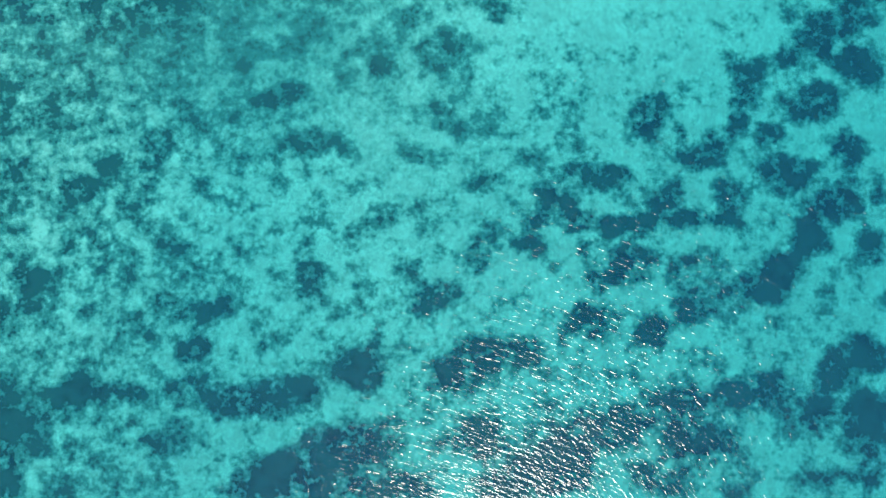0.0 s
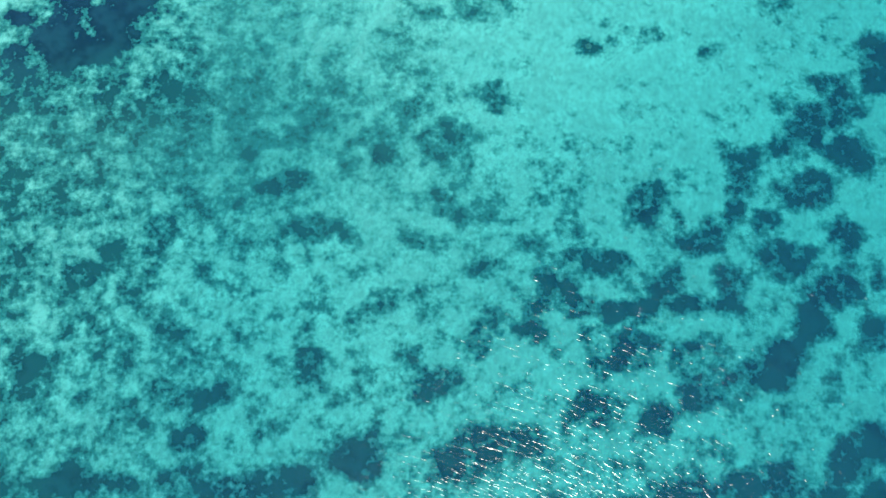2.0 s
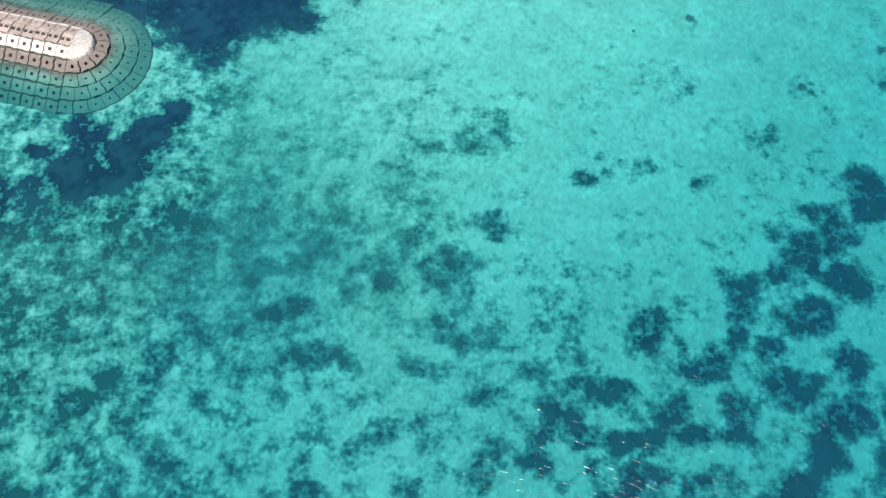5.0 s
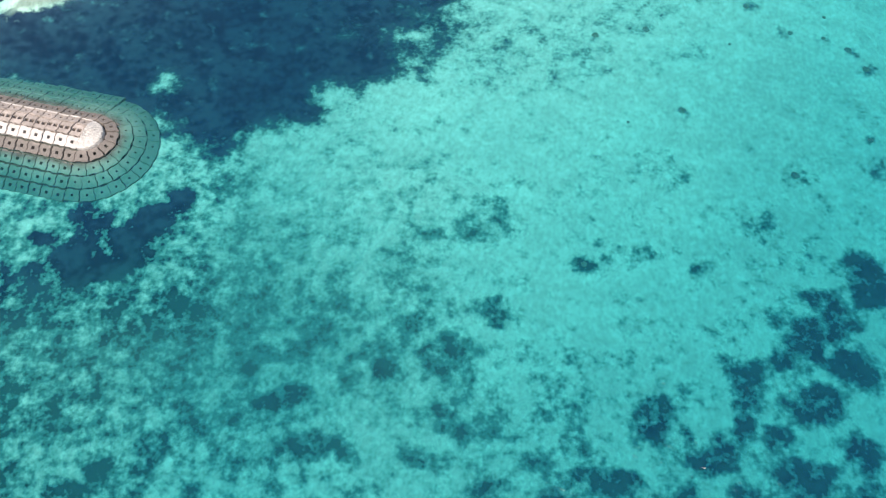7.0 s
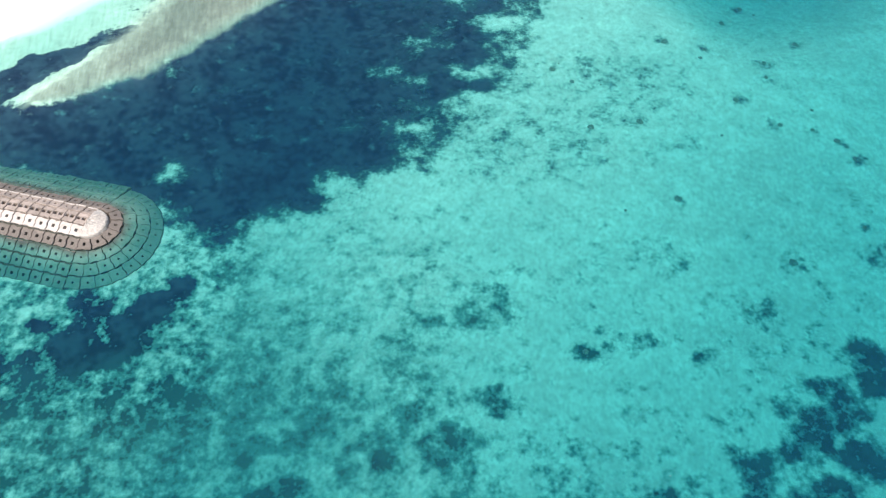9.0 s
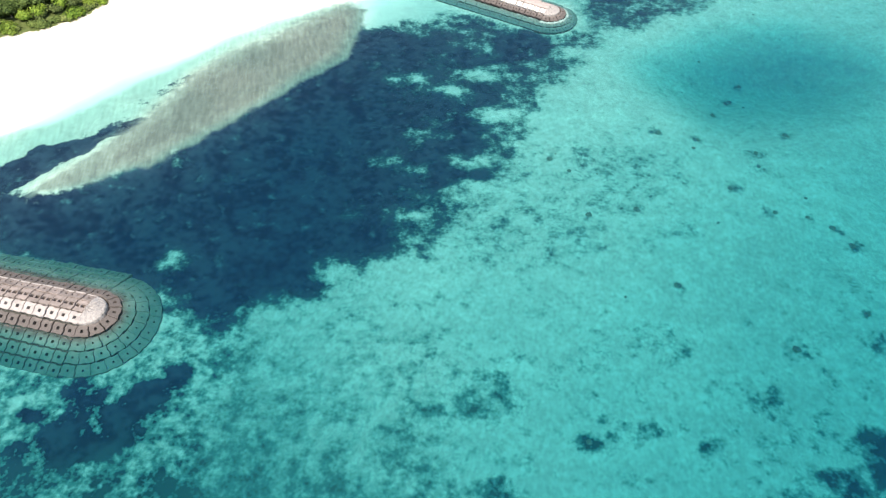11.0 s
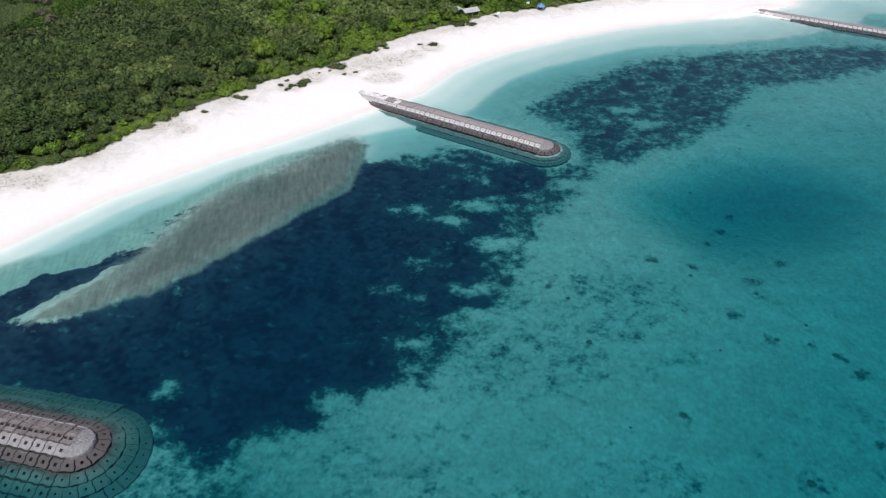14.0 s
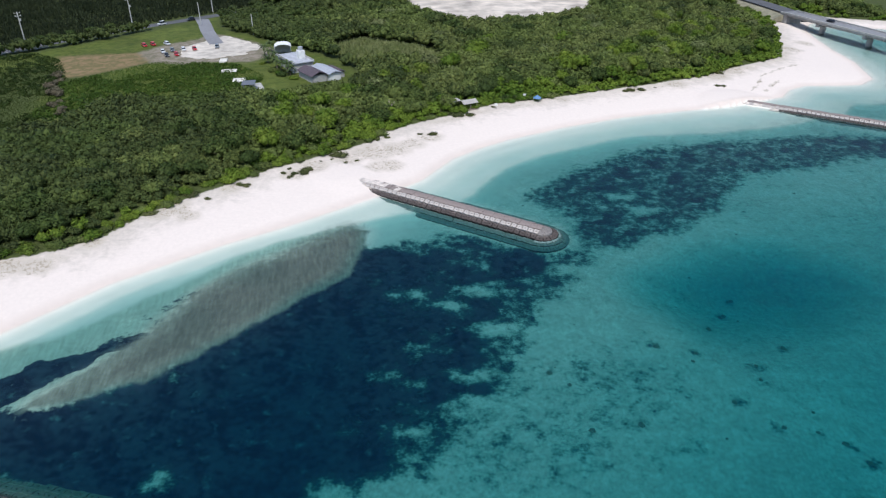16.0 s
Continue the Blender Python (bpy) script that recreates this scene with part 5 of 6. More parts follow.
def utility_pole(x, y, tall, arms):
    p = thing("utility_pole", pose(x, y, LAND - 0.3, 0, 0, 40), "tall grey concrete utility pole beside the road", "pole", "utility poles")
    part("mast", tube(bmesh.new(), 0.24, 0.15, (0, 0, 0), (0, 0, tall), 10), CONCRETE_POLE, p)
    for k in range(arms):
        part("crossarm", box(bmesh.new(), (2.2, 0.14, 0.14), (0, 0, tall - 0.4 - 1.1 * k), 0, 0.02), CONCRETE_POLE, p)
        for dx in (-0.9, 0, 0.9):
            part("insulator", tube(bmesh.new(), 0.07, 0.05, (dx, 0, tall - 0.33 - 1.1 * k), (dx, 0, tall - 0.05 - 1.1 * k), 6), WHITEWASH, p)
    if arms:
        part("transformer", tube(bmesh.new(), 0.28, 0.28, (0.45, 0, tall - 3.3), (0.45, 0, tall - 2.4), 10), CONCRETE_POLE, p, "grey transformer drum")
    return p


for x, y, h, arms in ((-154.2, 267.5, 14.0, 2), (-127.4, 301.3, 12.8, 1), (-102.5, 311.5, 9.5, 0), (-104.5, 337, 13, 1), (-75.6, 292, 8.4, 0)):
    utility_pole(x, y, h, arms)


def car(x, y, turn, paint, label, tall=1.5):
    c = thing("car", pose(x, y, LAND + 0.05, 0, 0, turn) @ Matrix.Scale(0.85, 4), label, "car", "parked cars")
    bm = bmesh.new()
    prof = [(-2.0, 0.30), (-2.05, 0.75), (-1.95, 0.88), (-1.0, 0.95), (1.1, 0.98), (1.95, 0.92), (2.05, 0.7), (2.0, 0.30)]
    sides = [[bm.verts.new((x_, s * w, z)) for x_, z in prof] for s, w in ((-1, 0.84), (1, 0.84))]
    n = len(prof)
    bm.faces.new(sides[0]), bm.faces.new(sides[1][::-1])
    for i in range(n):
        bm.faces.new((sides[0][i], sides[1][i], sides[1][(i + 1) % n], sides[0][(i + 1) % n]))
    bmesh.ops.recalc_face_normals(bm, faces=bm.faces)
    bmesh.ops.bevel(bm, geom=list(bm.edges), offset=0.05, segments=1, affect="EDGES")
    part("body", bm, paint, c)
    def cabin(z0, z1, l0, l1, w0, w1):
        b = bmesh.new()
        lo = [b.verts.new((x_, y_, z0)) for x_, y_ in ((l0[0], -w0), (l0[1], -w0), (l0[1], w0), (l0[0], w0))]
        hi = [b.verts.new((x_, y_, z1)) for x_, y_ in ((l1[0], -w1), (l1[1], -w1), (l1[1], w1), (l1[0], w1))]
        b.faces.new(hi), b.faces.new(lo[::-1])
        for i in range(4):
            b.faces.new((lo[i], lo[(i + 1) % 4], hi[(i + 1) % 4], hi[i]))
        return b
    part("windows", cabin(0.93, tall - 0.06, (-1.25, 1.75), (-0.65, 1.35), 0.78, 0.64), GLASS, c, "dark car windows")
    part("car_roof", cabin(tall - 0.08, tall, (-0.7, 1.4), (-0.55, 1.25), 0.66, 0.58), paint, c)
    for wx_0 in (-1.28, 1.28):
        for wy_0 in (-0.74, 0.74):
            part("wheel", tube(bmesh.new(), 0.31, 0.31, (wx_0, wy_0 - 0.1, 0.31), (wx_0, wy_0 + 0.1, 0.31), 12), TYRE, c)
    for s in (-0.6, 0.6):
        part("headlight", box(bmesh.new(), (0.08, 0.3, 0.14), (-2.03, s, 0.72)), WHITEWASH, c)
    return c


def paint(name, colour):
    return plain(name, colour, 0.3, 1.0, 0.95, 1.05)


RED, WHITE_CAR, BLACK_CAR, GREY_CAR = paint("red_car_paint", (0.42, 0.02, 0.03)), paint("white_car_paint", (0.6, 0.6, 0.6)), paint("black_car_paint", (0.02, 0.022, 0.03)), paint("grey_car_paint", (0.12, 0.14, 0.16))
for x, y, turn, p, label in ((-112.3, 272.2, 125, RED, "small red car parked on the gravel yard"), (-109.6, 274, 125, RED, "small red car parked on the gravel yard"), (-104.6, 274.9, 130, WHITE_CAR, "small white car parked on the grass edge"),
                             (-101.8, 262.2, 115, WHITE_CAR, "white car parked in a row on gravel"), (-98.6, 256.8, 115, BLACK_CAR, "black car parked in a row on gravel"), (-99.2, 264.6, 115, GREY_CAR, "grey car parked in a row on gravel"),
                             (-95.6, 258.2, 115, RED, "red car parked in a row on gravel"), (-95.4, 265.6, 115, WHITE_CAR, "white car parked in a row on gravel"), (-91.6, 266.6, 115, RED, "red car parked in a row on gravel"),
                             (-84.2, 270, 105, GREY_CAR, "dark grey car standing at the driveway's end")):
    car(x, y, turn, p, label)
car(-119.2, 311.5, 48, WHITE_CAR, "white van driving on the narrow road", 2.0)
car(-109.5, 320.5, 48, BLACK_CAR, "dark car standing on the narrow road", 1.8)


def gabled(name, x, y, turn, length, width, eaves, ridge, wall, roof, label, doors=1, windows=2):
    h = thing(name, pose(x, y, LAND, 0, 0, turn), label, "house", "houses of the farmyard")
    part("wall", box(bmesh.new(), (length, width, eaves), (0, 0, eaves / 2)), wall, h)
    for s in (-1, 1):
        bm = bmesh.new()
        n = max(3, int(length / 0.6))
        o = 0.45
        rise = ridge - eaves
        a = [[bm.verts.new((-length / 2 - o + (length + 2 * o) * i / n, s * yy, zz + (0.05 if i % 2 else 0) + dz)) for i in range(n + 1)] for yy, zz, dz in ((0, ridge, 0.14), (width / 2 + o, eaves - rise * o * 2 / width, 0.14), (width / 2 + o, eaves - rise * o * 2 / width, 0), (0, ridge, 0))]
        for p, q in ((0, 1), (1, 2), (2, 3)):
            for i in range(n):
                bm.faces.new((a[p][i], a[p][i + 1], a[q][i + 1], a[q][i]))
        part("roof", bm, roof, h)
    for k in range(windows):
        wx_0 = -length / 2 + length * (k + 1) / (windows + 1)
        w = part("window", box(bmesh.new(), (1.3, 0.1, 1.0), (wx_0, -width / 2 - 0.03, 1.5)), WHITEWASH, h)
        part("pane", box(bmesh.new(), (1.1, 0.06, 0.8), (wx_0, -width / 2 - 0.07, 1.5)), GLASS, w)
    for k in range(doors):
        part("door", box(bmesh.new(), (0.9, 0.08, 2.0), (length / 2 - 0.9, -width / 2 - 0.04, 1.0), 0, 0.02), DARK_METAL, h)
    return h


gabled("farmhouse", -41.4, 227.2, 125, 10, 5.2, 2.2, 3.3, CONCRETE_PALE, DARK_ROOF, "low farmhouse with a dark brown roof and pale walls")
gabled("shed", -37.4, 230.0, 125, 12, 4.0, 2.3, 2.9, WHITEWASH, METAL_ROOF, "long low shed with a pale grey metal roof")
gabled("lean_to", -34.6, 231.6, 125, 7.5, 2.4, 1.9, 2.4, CONCRETE_PALE, DARK_ROOF, "dark roofed lean-to beside the metal shed", 0, 0)

flat = thing("flat_roofed_house", pose(-49.5, 241.4, LAND, 0, 0, 122), "pale flat-roofed concrete house with a roof tank", "house", "houses of the farmyard")
part("wall", box(bmesh.new(), (14, 7, 3.0), (0, 0, 1.5)), CONCRETE_PALE, flat)
part("roof_slab", box(bmesh.new(), (14.8, 7.8, 0.3), (0, 0, 3.15), 0, 0.04), plain("roof_slab", (0.40, 0.41, 0.44), 0.8, 0.8, 0.7, 1.15), flat)
for s in (-1, 1):
    part("parapet", box(bmesh.new(), (14.8, 0.25, 0.4), (0, 3.7 * s, 3.5)), CONCRETE_PALE, flat)
    part("window", box(bmesh.new(), (2.0, 0.12, 1.2), (3.6 * s, 3.5, 1.6)), GLASS, flat)
tower = part("roof_tower", box(bmesh.new(), (2.4, 2.2, 2.6), (-1.5, -1.6, 4.6), 0, 0.05), WHITEWASH, flat, "white stair tower with a water tank")
part("tank", tube(bmesh.new(), 0.8, 0.8, (-1.5, -1.6, 5.9), (-1.5, -1.6, 7.0), 14), METAL_ROOF, tower)

canopy = thing("vaulted_shelter", pose(-57.3, 259.6, LAND, 0, 0, 12), "open shelter with a vaulted white roof", "shelter")
bm = bmesh.new()
arc = [[bm.verts.new((3.0 * math.cos(radians(a)), s, 3.0 + 1.1 * math.sin(radians(a)) + dz)) for a in range(0, 181, 15)] for s, dz in ((-2.6, 0), (2.6, 0), (2.6, -0.12), (-2.6, -0.12))]
for p, q in ((0, 1), (1, 2), (2, 3), (3, 0)):
    for i in range(12):
        bm.faces.new((arc[p][i], arc[p][i + 1], arc[q][i + 1], arc[q][i]))
part("vault", bm, WHITEWASH, canopy, "white vaulted roof sheet")
for sx in (-2.8, 2.8):
    for sy in (-2.4, 2.4):
        part("post", box(bmesh.new(), (0.16, 0.16, 3.1), (sx, sy, 1.55)), METAL_ROOF, canopy)
part("back_panel", box(bmesh.new(), (5.4, 0.1, 2.6), (0, 2.5, 1.4)), CONCRETE_PALE, canopy)

hut = thing("storage_hut", pose(-58.9, 214.2, LAND, 0, 0, 8), "small grey hut with two white front doors", "hut")
part("wall", box(bmesh.new(), (3.4, 4.2, 2.3), (0, 0, 1.15)), METAL_ROOF, hut)
part("roof", box(bmesh.new(), (4.0, 5.0, 0.18), (0, 0, 2.4), 0, 0.03), plain("hut_roof", (0.12, 0.13, 0.15), 0.7, 1.2), hut, "dark grey flat roof")
for s in (-0.8, 0.8):
    part("door", box(bmesh.new(), (1.35, 0.08, 1.9), (s, -2.13, 1.0), 0, 0.02), WHITEWASH, hut, "white metal door")
patch("terrace", [(-57.0, 211), (-53.6, 214), (-57.4, 222.5), (-60.2, 221)], 0.08, CONCRETE_PALE, "small pale concrete terrace beside the hut", "terrace", 0.2)


PAD_PAINT = plain("sunbleached_slab", (0.62, 0.585, 0.52), 0.85, 1.0, 0.8, 1.08, 0, 0.02)


def slab_on_grass(x, y, turn, size, label):
    ob = part("concrete_pad", box(bmesh.new(), (*size, 0.5), (0, 0, 0.2), 0, 0.06), PAD_PAINT)
    ob.matrix_world = pose(x, y, LAND, 0, 0, turn)
    return tagged(ob, label, "concrete pad", "pale pads on the lawn")


slab_on_grass(-76.5, 250.0, 10, (2.6, 4.2), "rounded white pad lying on the gravel edge")
slab_on_grass(-70.8, 236.0, 8, (5.2, 3.4), "flat white pad lying on the lawn")
slab_on_grass(-64.7, 224.8, 10, (4.0, 3.6), "flat white pad lying beside the hut")

# palms and bushes between lawn and house
PALM_LEAF = leaf_material("palm_leaf", (0.030, 0.050, 0.018), (0.085, 0.115, 0.035))


def palm(x, y, tall):
    p = thing("palm_tree", pose(x, y, LAND, 0, 0, x * 50 % 360), "small palm tree with drooping fronds near the house", "palm tree", "palms by the house")
    bm = bmesh.new()
    tube(bm, 0.2, 0.14, (0, 0, -0.2), (0.1, 0, tall * 0.5), 8), tube(bm, 0.14, 0.11, (0.1, 0, tall * 0.5), (0.25, 0.1, tall), 8)
    part("trunk", bm, BARK, p)
    bm = bmesh.new()
    for i in range(13):
        a, lift = i * 2.4, 0.9 - 0.09 * i
        prev = None
        for k in range(6):
            r = 0.42 * k
            z = tall + lift * r - 0.22 * r * r
            w = 0.34 * math.sin(math.pi * (k + 0.6) / 6.4)
            c, s = math.cos(a), math.sin(a)
            row = [bm.verts.new((0.25 + r * c - w * s * q, 0.1 + r * s + w * c * q, z - 0.12 * abs(q))) for q in (-1, 0, 1)]
            if prev:
                for j in range(2):
                    bm.faces.new((prev[j], row[j], row[j + 1], prev[j + 1]))
            prev = row
    part("fronds", bm, PALM_LEAF, p)
    return p


for x, y, h in ((-63.5, 257, 3.6), (-60.7, 252.6, 3.2), (-58.5, 249, 3.0), (-60.2, 247.4, 2.2), (-55.6, 240, 3.0), (-53.4, 236.5, 3.2), (-51, 234.2, 3.4), (-49.6, 231.4, 2.8), (-62.3, 262.9, 3.4)):
    palm(x, y, h)
for x, y, s in ((-62, 246, 0.8), (-56.5, 236, 0.9), (-51.8, 230.5, 1.0), (-47.5, 226.5, 0.9), (-54, 233, 0.7)):
    shrub(x, y, s, "dark rounded bush beside the farmhouse")
for x, y in ((-155.5, 277), (-152, 280.5), (-147.5, 286), (-142, 291.8), (-136.5, 297.8), (-161, 271)):
    tree(x, y + 3, 0.8, 1)


def bare_tree(x, y, size):
    t = thing("dead_tree", pose(x, y, ground_z(x, y), 0, 0, x * 31 % 360), "dead grey tree with bare branches in the thicket", "tree", "dead trees")
    rng = random.Random(int(x * 7))
    part("trunk", tube(bmesh.new(), 0.2, 0.12, (0, 0, -0.2), (0.3, 0.1, 2.6 * size), 7), DEADWOOD, t)
    for i in range(9):
        a, b = rng.uniform(0, 6.28), rng.uniform(1.5, 2.6)
        part("branch", tube(bmesh.new(), 0.10, 0.03, (0.2, 0.05, b * size * 0.8), (2.2 * size * math.cos(a), 2.2 * size * math.sin(a), (b + rng.uniform(1.2, 2.6)) * size), 5), DEADWOOD, t)


DEADWOOD = plain("dead_wood", (0.34, 0.30, 0.27), 0.9, 5.0, 0.7, 1.2)
for x, y, s in ((-16, 209, 0.95), (-12.5, 200.5, 0.95), (-14.6, 193, 0.8), (-45.5, 196, 1.0), (-43, 189, 0.9), (-27, 204, 0.8)):
    bare_tree(x, y, s)

# dry grey hedge between the meadow and the field
LEAF_DRY = leaf_material("leaf_dry", (0.070, 0.062, 0.038), (0.170, 0.150, 0.100))
HEDGES = [crown_mesh("dry_shrub", 150 + i, 1.6, 1.5, 6, 520, 0.19, LEAF_DRY) for i in range(2)]
hedge_rng = random.Random(5)
for i in range(16):
    x, y = -126 + 20 * i / 15 + hedge_rng.uniform(-1.5, 1.5), 230 - 40 * i / 15 + hedge_rng.uniform(-2, 2)
    ob = part("dry_shrub", HEDGES[i % 2], None)
    ob.matrix_world = pose(x, y, ground_z(x, y) - 0.1, 0, 0, hedge_rng.uniform(0, 360)) @ Matrix.Scale(hedge_rng.uniform(0.7, 1.3), 4)
    tagged(ob, "dry grey-brown shrub in the hedge beside the field", "shrub", "dry hedge shrubs")
# broad dark trees standing above the thicket
for x, y, size, k in ((-21.5, 202, 1.5, 5), (-16.3, 208, 1.8, 1), (-12.4, 204, 1.4, 5), (-20.0, 217, 1.6, 1), (-14.6, 219, 1.5, 5), (-24.5, 212, 1.4, 1), (-54.4, 172, 1.4, 5), (-50.5, 176, 1.5, 1), (-55.4, 184, 1.4, 5), (-46.5, 172, 1.2, 1), (-60.0, 178, 1.3, 1), (-2.6, 306, 1.8, 1), (4.4, 291, 1.6, 5)):
    tree(x, y, size, k)

# broad crowns of other colours rising out of the thicket towards the bridge
LEAF_OLIVE = leaf_material("leaf_olive", (0.060, 0.078, 0.026), (0.200, 0.225, 0.090))
BROAD = [(crown_mesh("crown", 260 + i, 3.4 + 0.5 * i, 4.6 + 0.3 * i, 13, 1150, 0.32, (LEAF_OLIVE, LEAF_DARK, LEAF_SHRUB)[i]), trunk_mesh(360 + i, 4.0, 3.0)) for i in range(3)]
BROAD_LABEL = ("broad pale olive tree rising out of the thicket", "broad dark green tree rising out of the thicket", "broad bright green tree rising out of the thicket")
broad_rng = random.Random(17)
planted = 0
while planted < 46:
    x, y = broad_rng.uniform(-40, 138), broad_rng.uniform(190, 335)
    spot = np.array([x]), np.array([y])
    if signed(*spot, WOODS)[0] < 9 or any(signed(*spot, ring)[0] > -5 for ring in OPEN) or distance(*spot, ROAD)[0] < 12 or x > 0.62 * y:
        continue
    k = broad_rng.choice((0, 0, 1, 1, 2))
    size = broad_rng.uniform(0.75, 1.3)
    t = thing("tree", pose(x, y, ground_z(x, y), 0, 0, broad_rng.uniform(0, 360)) @ Matrix.Diagonal((size, size, size * broad_rng.uniform(0.85, 1.1), 1)), BROAD_LABEL[k], "tree", "broad trees of the thicket")
    part("trunk", BROAD[k][1], None, t)
    part("crown", BROAD[k][0], None, t)
    planted += 1

# pavilion at the top of the beach
zb = ground_z(8, 196)
pav = thing("beach_pavilion", pose(7.6, 196.2, zb, 0, 0, 28) @ Matrix.Scale(0.85, 4), "open wooden beach pavilion with a grey gabled roof", "pavilion")
for s in (-1, 1):
    bm = bmesh.new()
    a = [[bm.verts.new((sx * 2.8, s * yy, zz)) for sx in (-1, 1)] for yy, zz in ((0, 3.2), (2.0, 2.35), (2.0, 2.25), (0, 3.1))]
    for p, q in ((0, 1), (1, 2), (2, 3)):
        bm.faces.new((a[p][0], a[p][1], a[q][1], a[q][0]))
    part("roof", bm, GREY_SHINGLE, pav)
for sx in (-2.4, 0, 2.4):
    for sy in (-1.6, 1.6):
        part("post", box(bmesh.new(), (0.16, 0.16, 2.4), (sx, sy, 1.2)), WOOD, pav)
part("bench", box(bmesh.new(), (4.2, 0.5, 0.1), (0, 0.9, 0.48), 0, 0.02), WOOD, pav)
part("deck", box(bmesh.new(), (5.4, 3.8, 0.16), (0, 0, 0.05)), WOOD, pav)
sh = part("shade_roof", box(bmesh.new(), (3.4, 3.0, 0.14), (0, 0, 2.3), 0, 0.02), GREY_SHINGLE, thing("shade_shelter", pose(3.6, 196.8, zb, 0, 0, 28), "low grey flat shade shelter among the bushes", "shelter"))
for sx in (-1.5, 1.5):
    for sy in (-1.3, 1.3):
        part("post", box(bmesh.new(), (0.12, 0.12, 2.3), (sx, sy, 1.15)), WOOD, sh.parent)
for x, y in ((15.6, 196.9), (24.5, 205)):
    sign = thing("beach_sign", pose(x, y, ground_z(x, y), 0, 0, 10), "small white sign board on a post", "sign", "signs on the beach")
    part("post", box(bmesh.new(), (0.09, 0.09, 1.6), (0, 0, 0.8)), WOOD, sign)
    part("board", box(bmesh.new(), (0.9, 0.05, 0.7), (0, -0.07, 1.4), 0, 0.01), WHITEWASH, sign)
tent = thing("sun_shade", pose(28.2, 204, ground_z(28.2, 204), 0, 0, 20), "blue cloth sun shade beside the bushes", "tent")
bm = bmesh.new()
top = bm.verts.new((0, 0, 1.9))
ringv = [bm.verts.new((1.3 * math.cos(a * math.pi / 4), 1.3 * math.sin(a * math.pi / 4), 0.9 + 0.1 * (a % 2))) for a in range(8)]
for i in range(8):
    bm.faces.new((top, ringv[i], ringv[(i + 1) % 8]))
part("canopy", bm, BLUE_CLOTH, tent)
for i in range(0, 8, 2):
    part("pole", tube(bmesh.new(), 0.03, 0.03, (1.25 * math.cos(i * math.pi / 4), 1.25 * math.sin(i * math.pi / 4), 0), (1.25 * math.cos(i * math.pi / 4), 1.25 * math.sin(i * math.pi / 4), 0.92), 6), WHITEWASH, tent)

# ---- bridge over the channel ----
DECK = 5.1
br = thing("bridge", pose(156.6, 307, 0, 0, 0, -72), "grey concrete road bridge on round piers over turquoise water", "bridge")
part("deck", box(bmesh.new(), (190, 8.4, 0.35), (80, 0, DECK - 0.18), 0, 0.05), BEAM, br)
part("roadway", box(bmesh.new(), (190, 6.6, 0.06), (80, 0, DECK + 0.035)), plain("bridge_asphalt", (0.20, 0.20, 0.205), 0.9, 0.6), br, "worn grey asphalt")
for s in (-1, 1):
    part("parapet", box(bmesh.new(), (190, 0.3, 0.55), (80, 4.05 * s, DECK + 0.27), 0, 0.04), CONCRETE_PALE, br)
for s in (-3, -1, 1, 3):
    part("girder", box(bmesh.new(), (190, 0.6, 0.9), (80, s, DECK - 0.8), 0, 0.04), BEAM, br)
for i in range(60):
    part("bracket", box(bmesh.new(), (0.5, 0.6, 0.7), (2 + i * 1.5, -3.9, DECK - 0.6)), BEAM, br)
for x in (6, 30, 54, 78, 102, 126, 150):
    pier = part("pier", tube(bmesh.new(), 1.15, 1.15, (x, 0, -4), (x, 0, DECK - 2.2), 18), BEAM, br)
    bm = box(bmesh.new(), (1.9, 7.2, 1.0), (x, 0, DECK - 1.75), 0, 0.2)
    part("pier_cap", bm, BEAM, pier)
part("abutment", box(bmesh.new(), (4, 8.0, 4.2), (-13, 0, DECK - 2.55), 0, 0.1), BEAM, br)
ramp = ribbon("bridge_road", [(153.4, 317), (150.5, 335), (147.0, 353), (139, 386), (124, 450)], 8.0, DECK - LAND + 0.03, ASPHALT, "asphalt road leading off the bridge", "road")
bm = bmesh.new()
rows = []
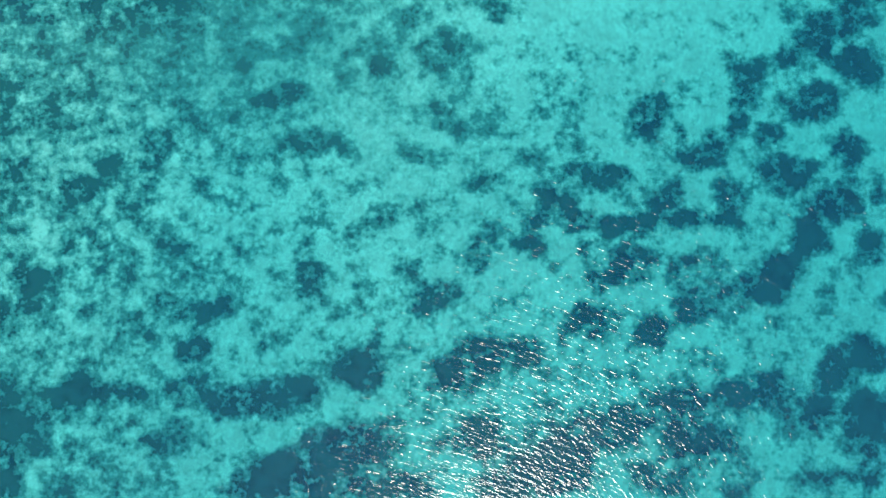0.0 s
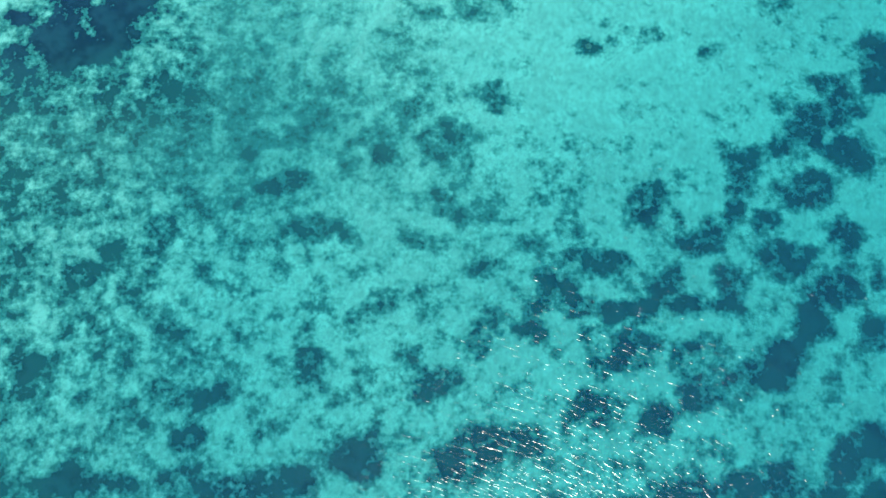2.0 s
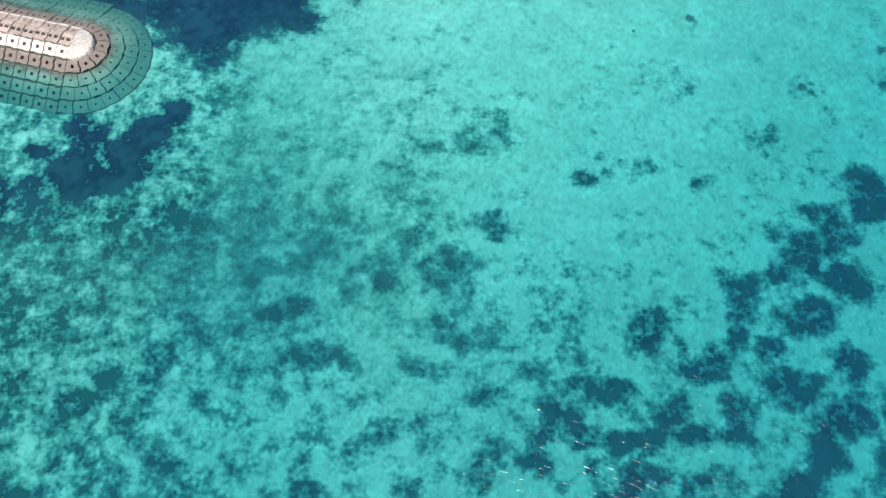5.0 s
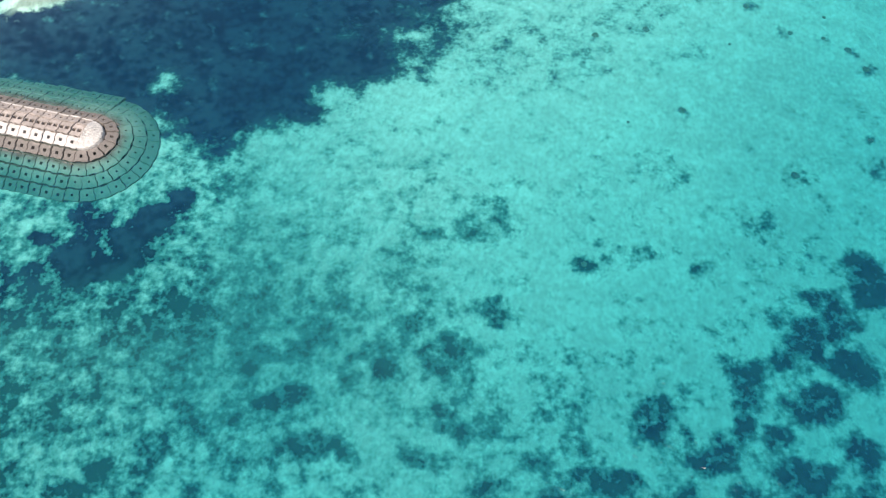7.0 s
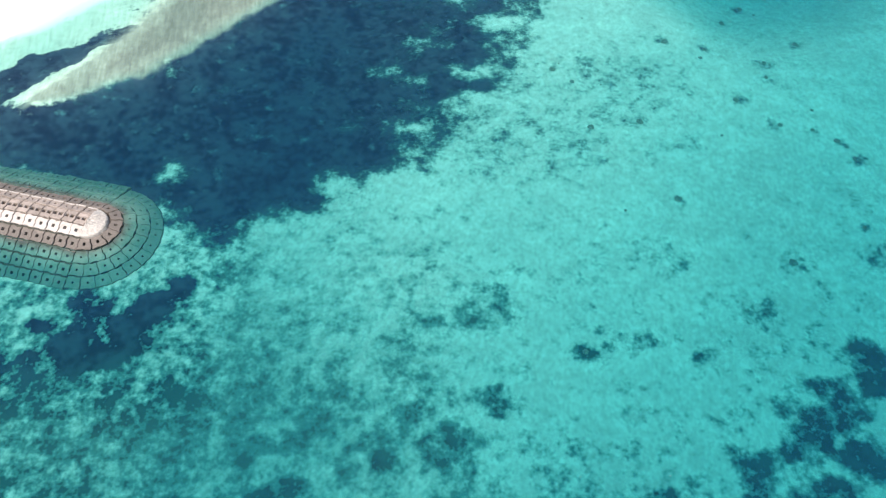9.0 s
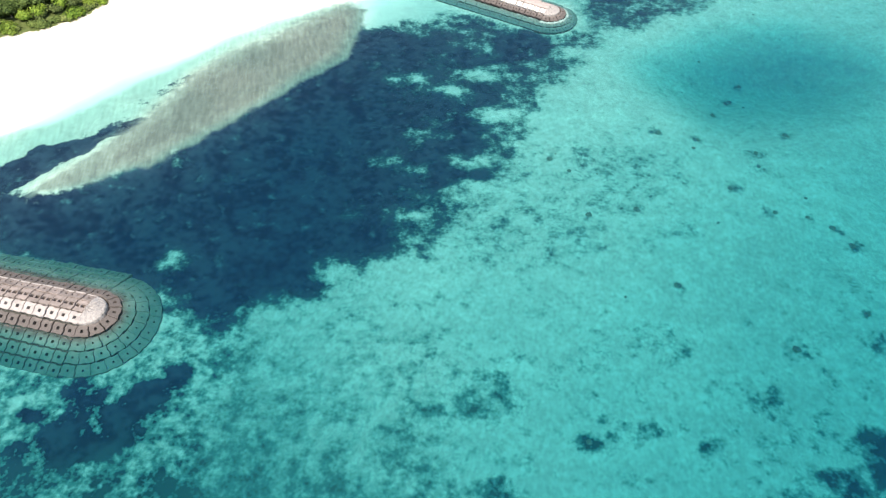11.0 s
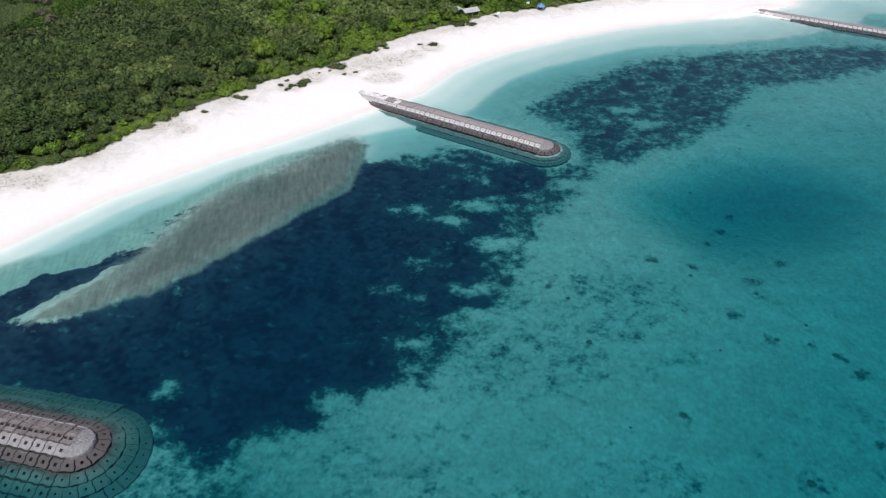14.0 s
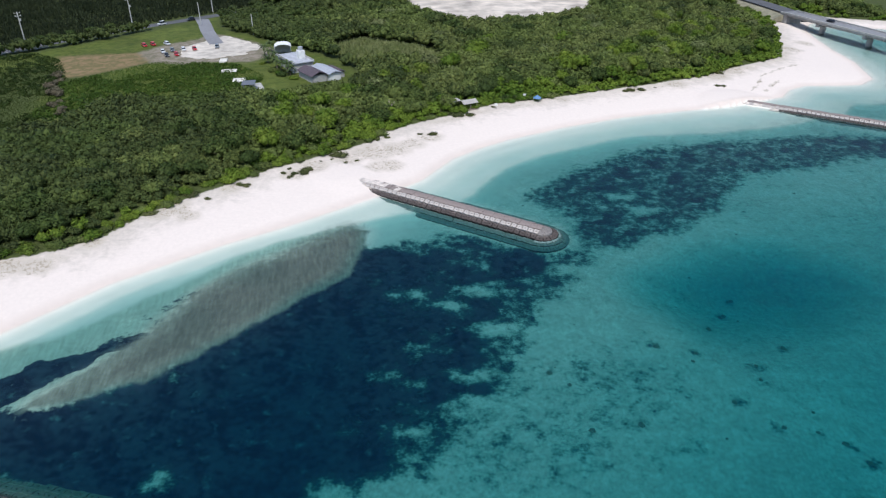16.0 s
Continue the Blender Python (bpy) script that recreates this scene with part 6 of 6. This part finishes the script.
for x, y in [(152.8, 319.5), (150.2, 335.5), (146.7, 353.5), (138.5, 387), (123.5, 452)]:
    rows.append([bm.verts.new((x + 0.95 * o, y + 0.31 * o, z)) for o, z in ((-12, 1.6), (-6, DECK - 0.7), (6, DECK - 0.7), (12, 1.6))])
for p, q in zip(rows, rows[1:]):
    for j in range(3):
        bm.faces.new((p[j], q[j], q[j + 1], p[j + 1]))
bm.faces.new(rows[0])
bmesh.ops.recalc_face_normals(bm, faces=bm.faces)
tagged(part("road_bank", bm, plain("bank_soil", (0.24, 0.22, 0.15), 0.95, 0.4, 0.6, 1.2)), "sandy grown-over bank below the bridge road", "bank", kind="structure")
car(171.5, 279, -69, BLACK_CAR, "dark car crossing the concrete bridge").matrix_world = pose(159.4, 298.4, DECK + 0.08, 0, 0, -72) @ Matrix.Scale(0.82, 4)

# ---- coral heads on the sandy sea floor ----
CORAL = plain("coral", (0.15, 0.19, 0.16), 0.95, 3.0, 0.5, 1.4, 0, 0.06)


def coral_mesh(seed):
    bm = bmesh.new()
    bmesh.ops.create_icosphere(bm, subdivisions=3, radius=1.0)
    for v in bm.verts:
        k = 1 + 0.35 * noise.noise(v.co * 1.7 + Vector((seed * 9.1, 0, 0))) + 0.16 * noise.noise(v.co * 5 + Vector((0, seed * 3.3, 0)))
        v.co = Vector((v.co.x * k, v.co.y * k, max(-0.3, v.co.z * k * 0.55)))
    mesh = bpy.data.meshes.new("coral_head")
    bm.to_mesh(mesh)
    bm.free()
    mesh.materials.append(CORAL)
    return mesh


CORALS = [coral_mesh(i) for i in range(5)]
crng = random.Random(12)
spots = [(x, y, crng.uniform(0.3, 0.52)) for x, y in CORAL_SPOTS]
for i in range(24):
    x, y = crng.uniform(12, 105), crng.uniform(28, 150)
    if abs(x) < 0.6 * y + 20:
        spots.append((x, y, crng.uniform(0.12, 0.30)))
for x, y, s in spots:
    ob = part("coral_head", crng.choice(CORALS), None)
    ob.matrix_world = pose(x, y, ground_z(x, y), 0, 0, crng.uniform(0, 360)) @ Matrix.Diagonal((s * crng.uniform(0.8, 1.3), s, s * 0.8, 1))
    tagged(ob, "dark rounded coral head on the sandy sea floor", "coral", "coral heads on the sea floor")
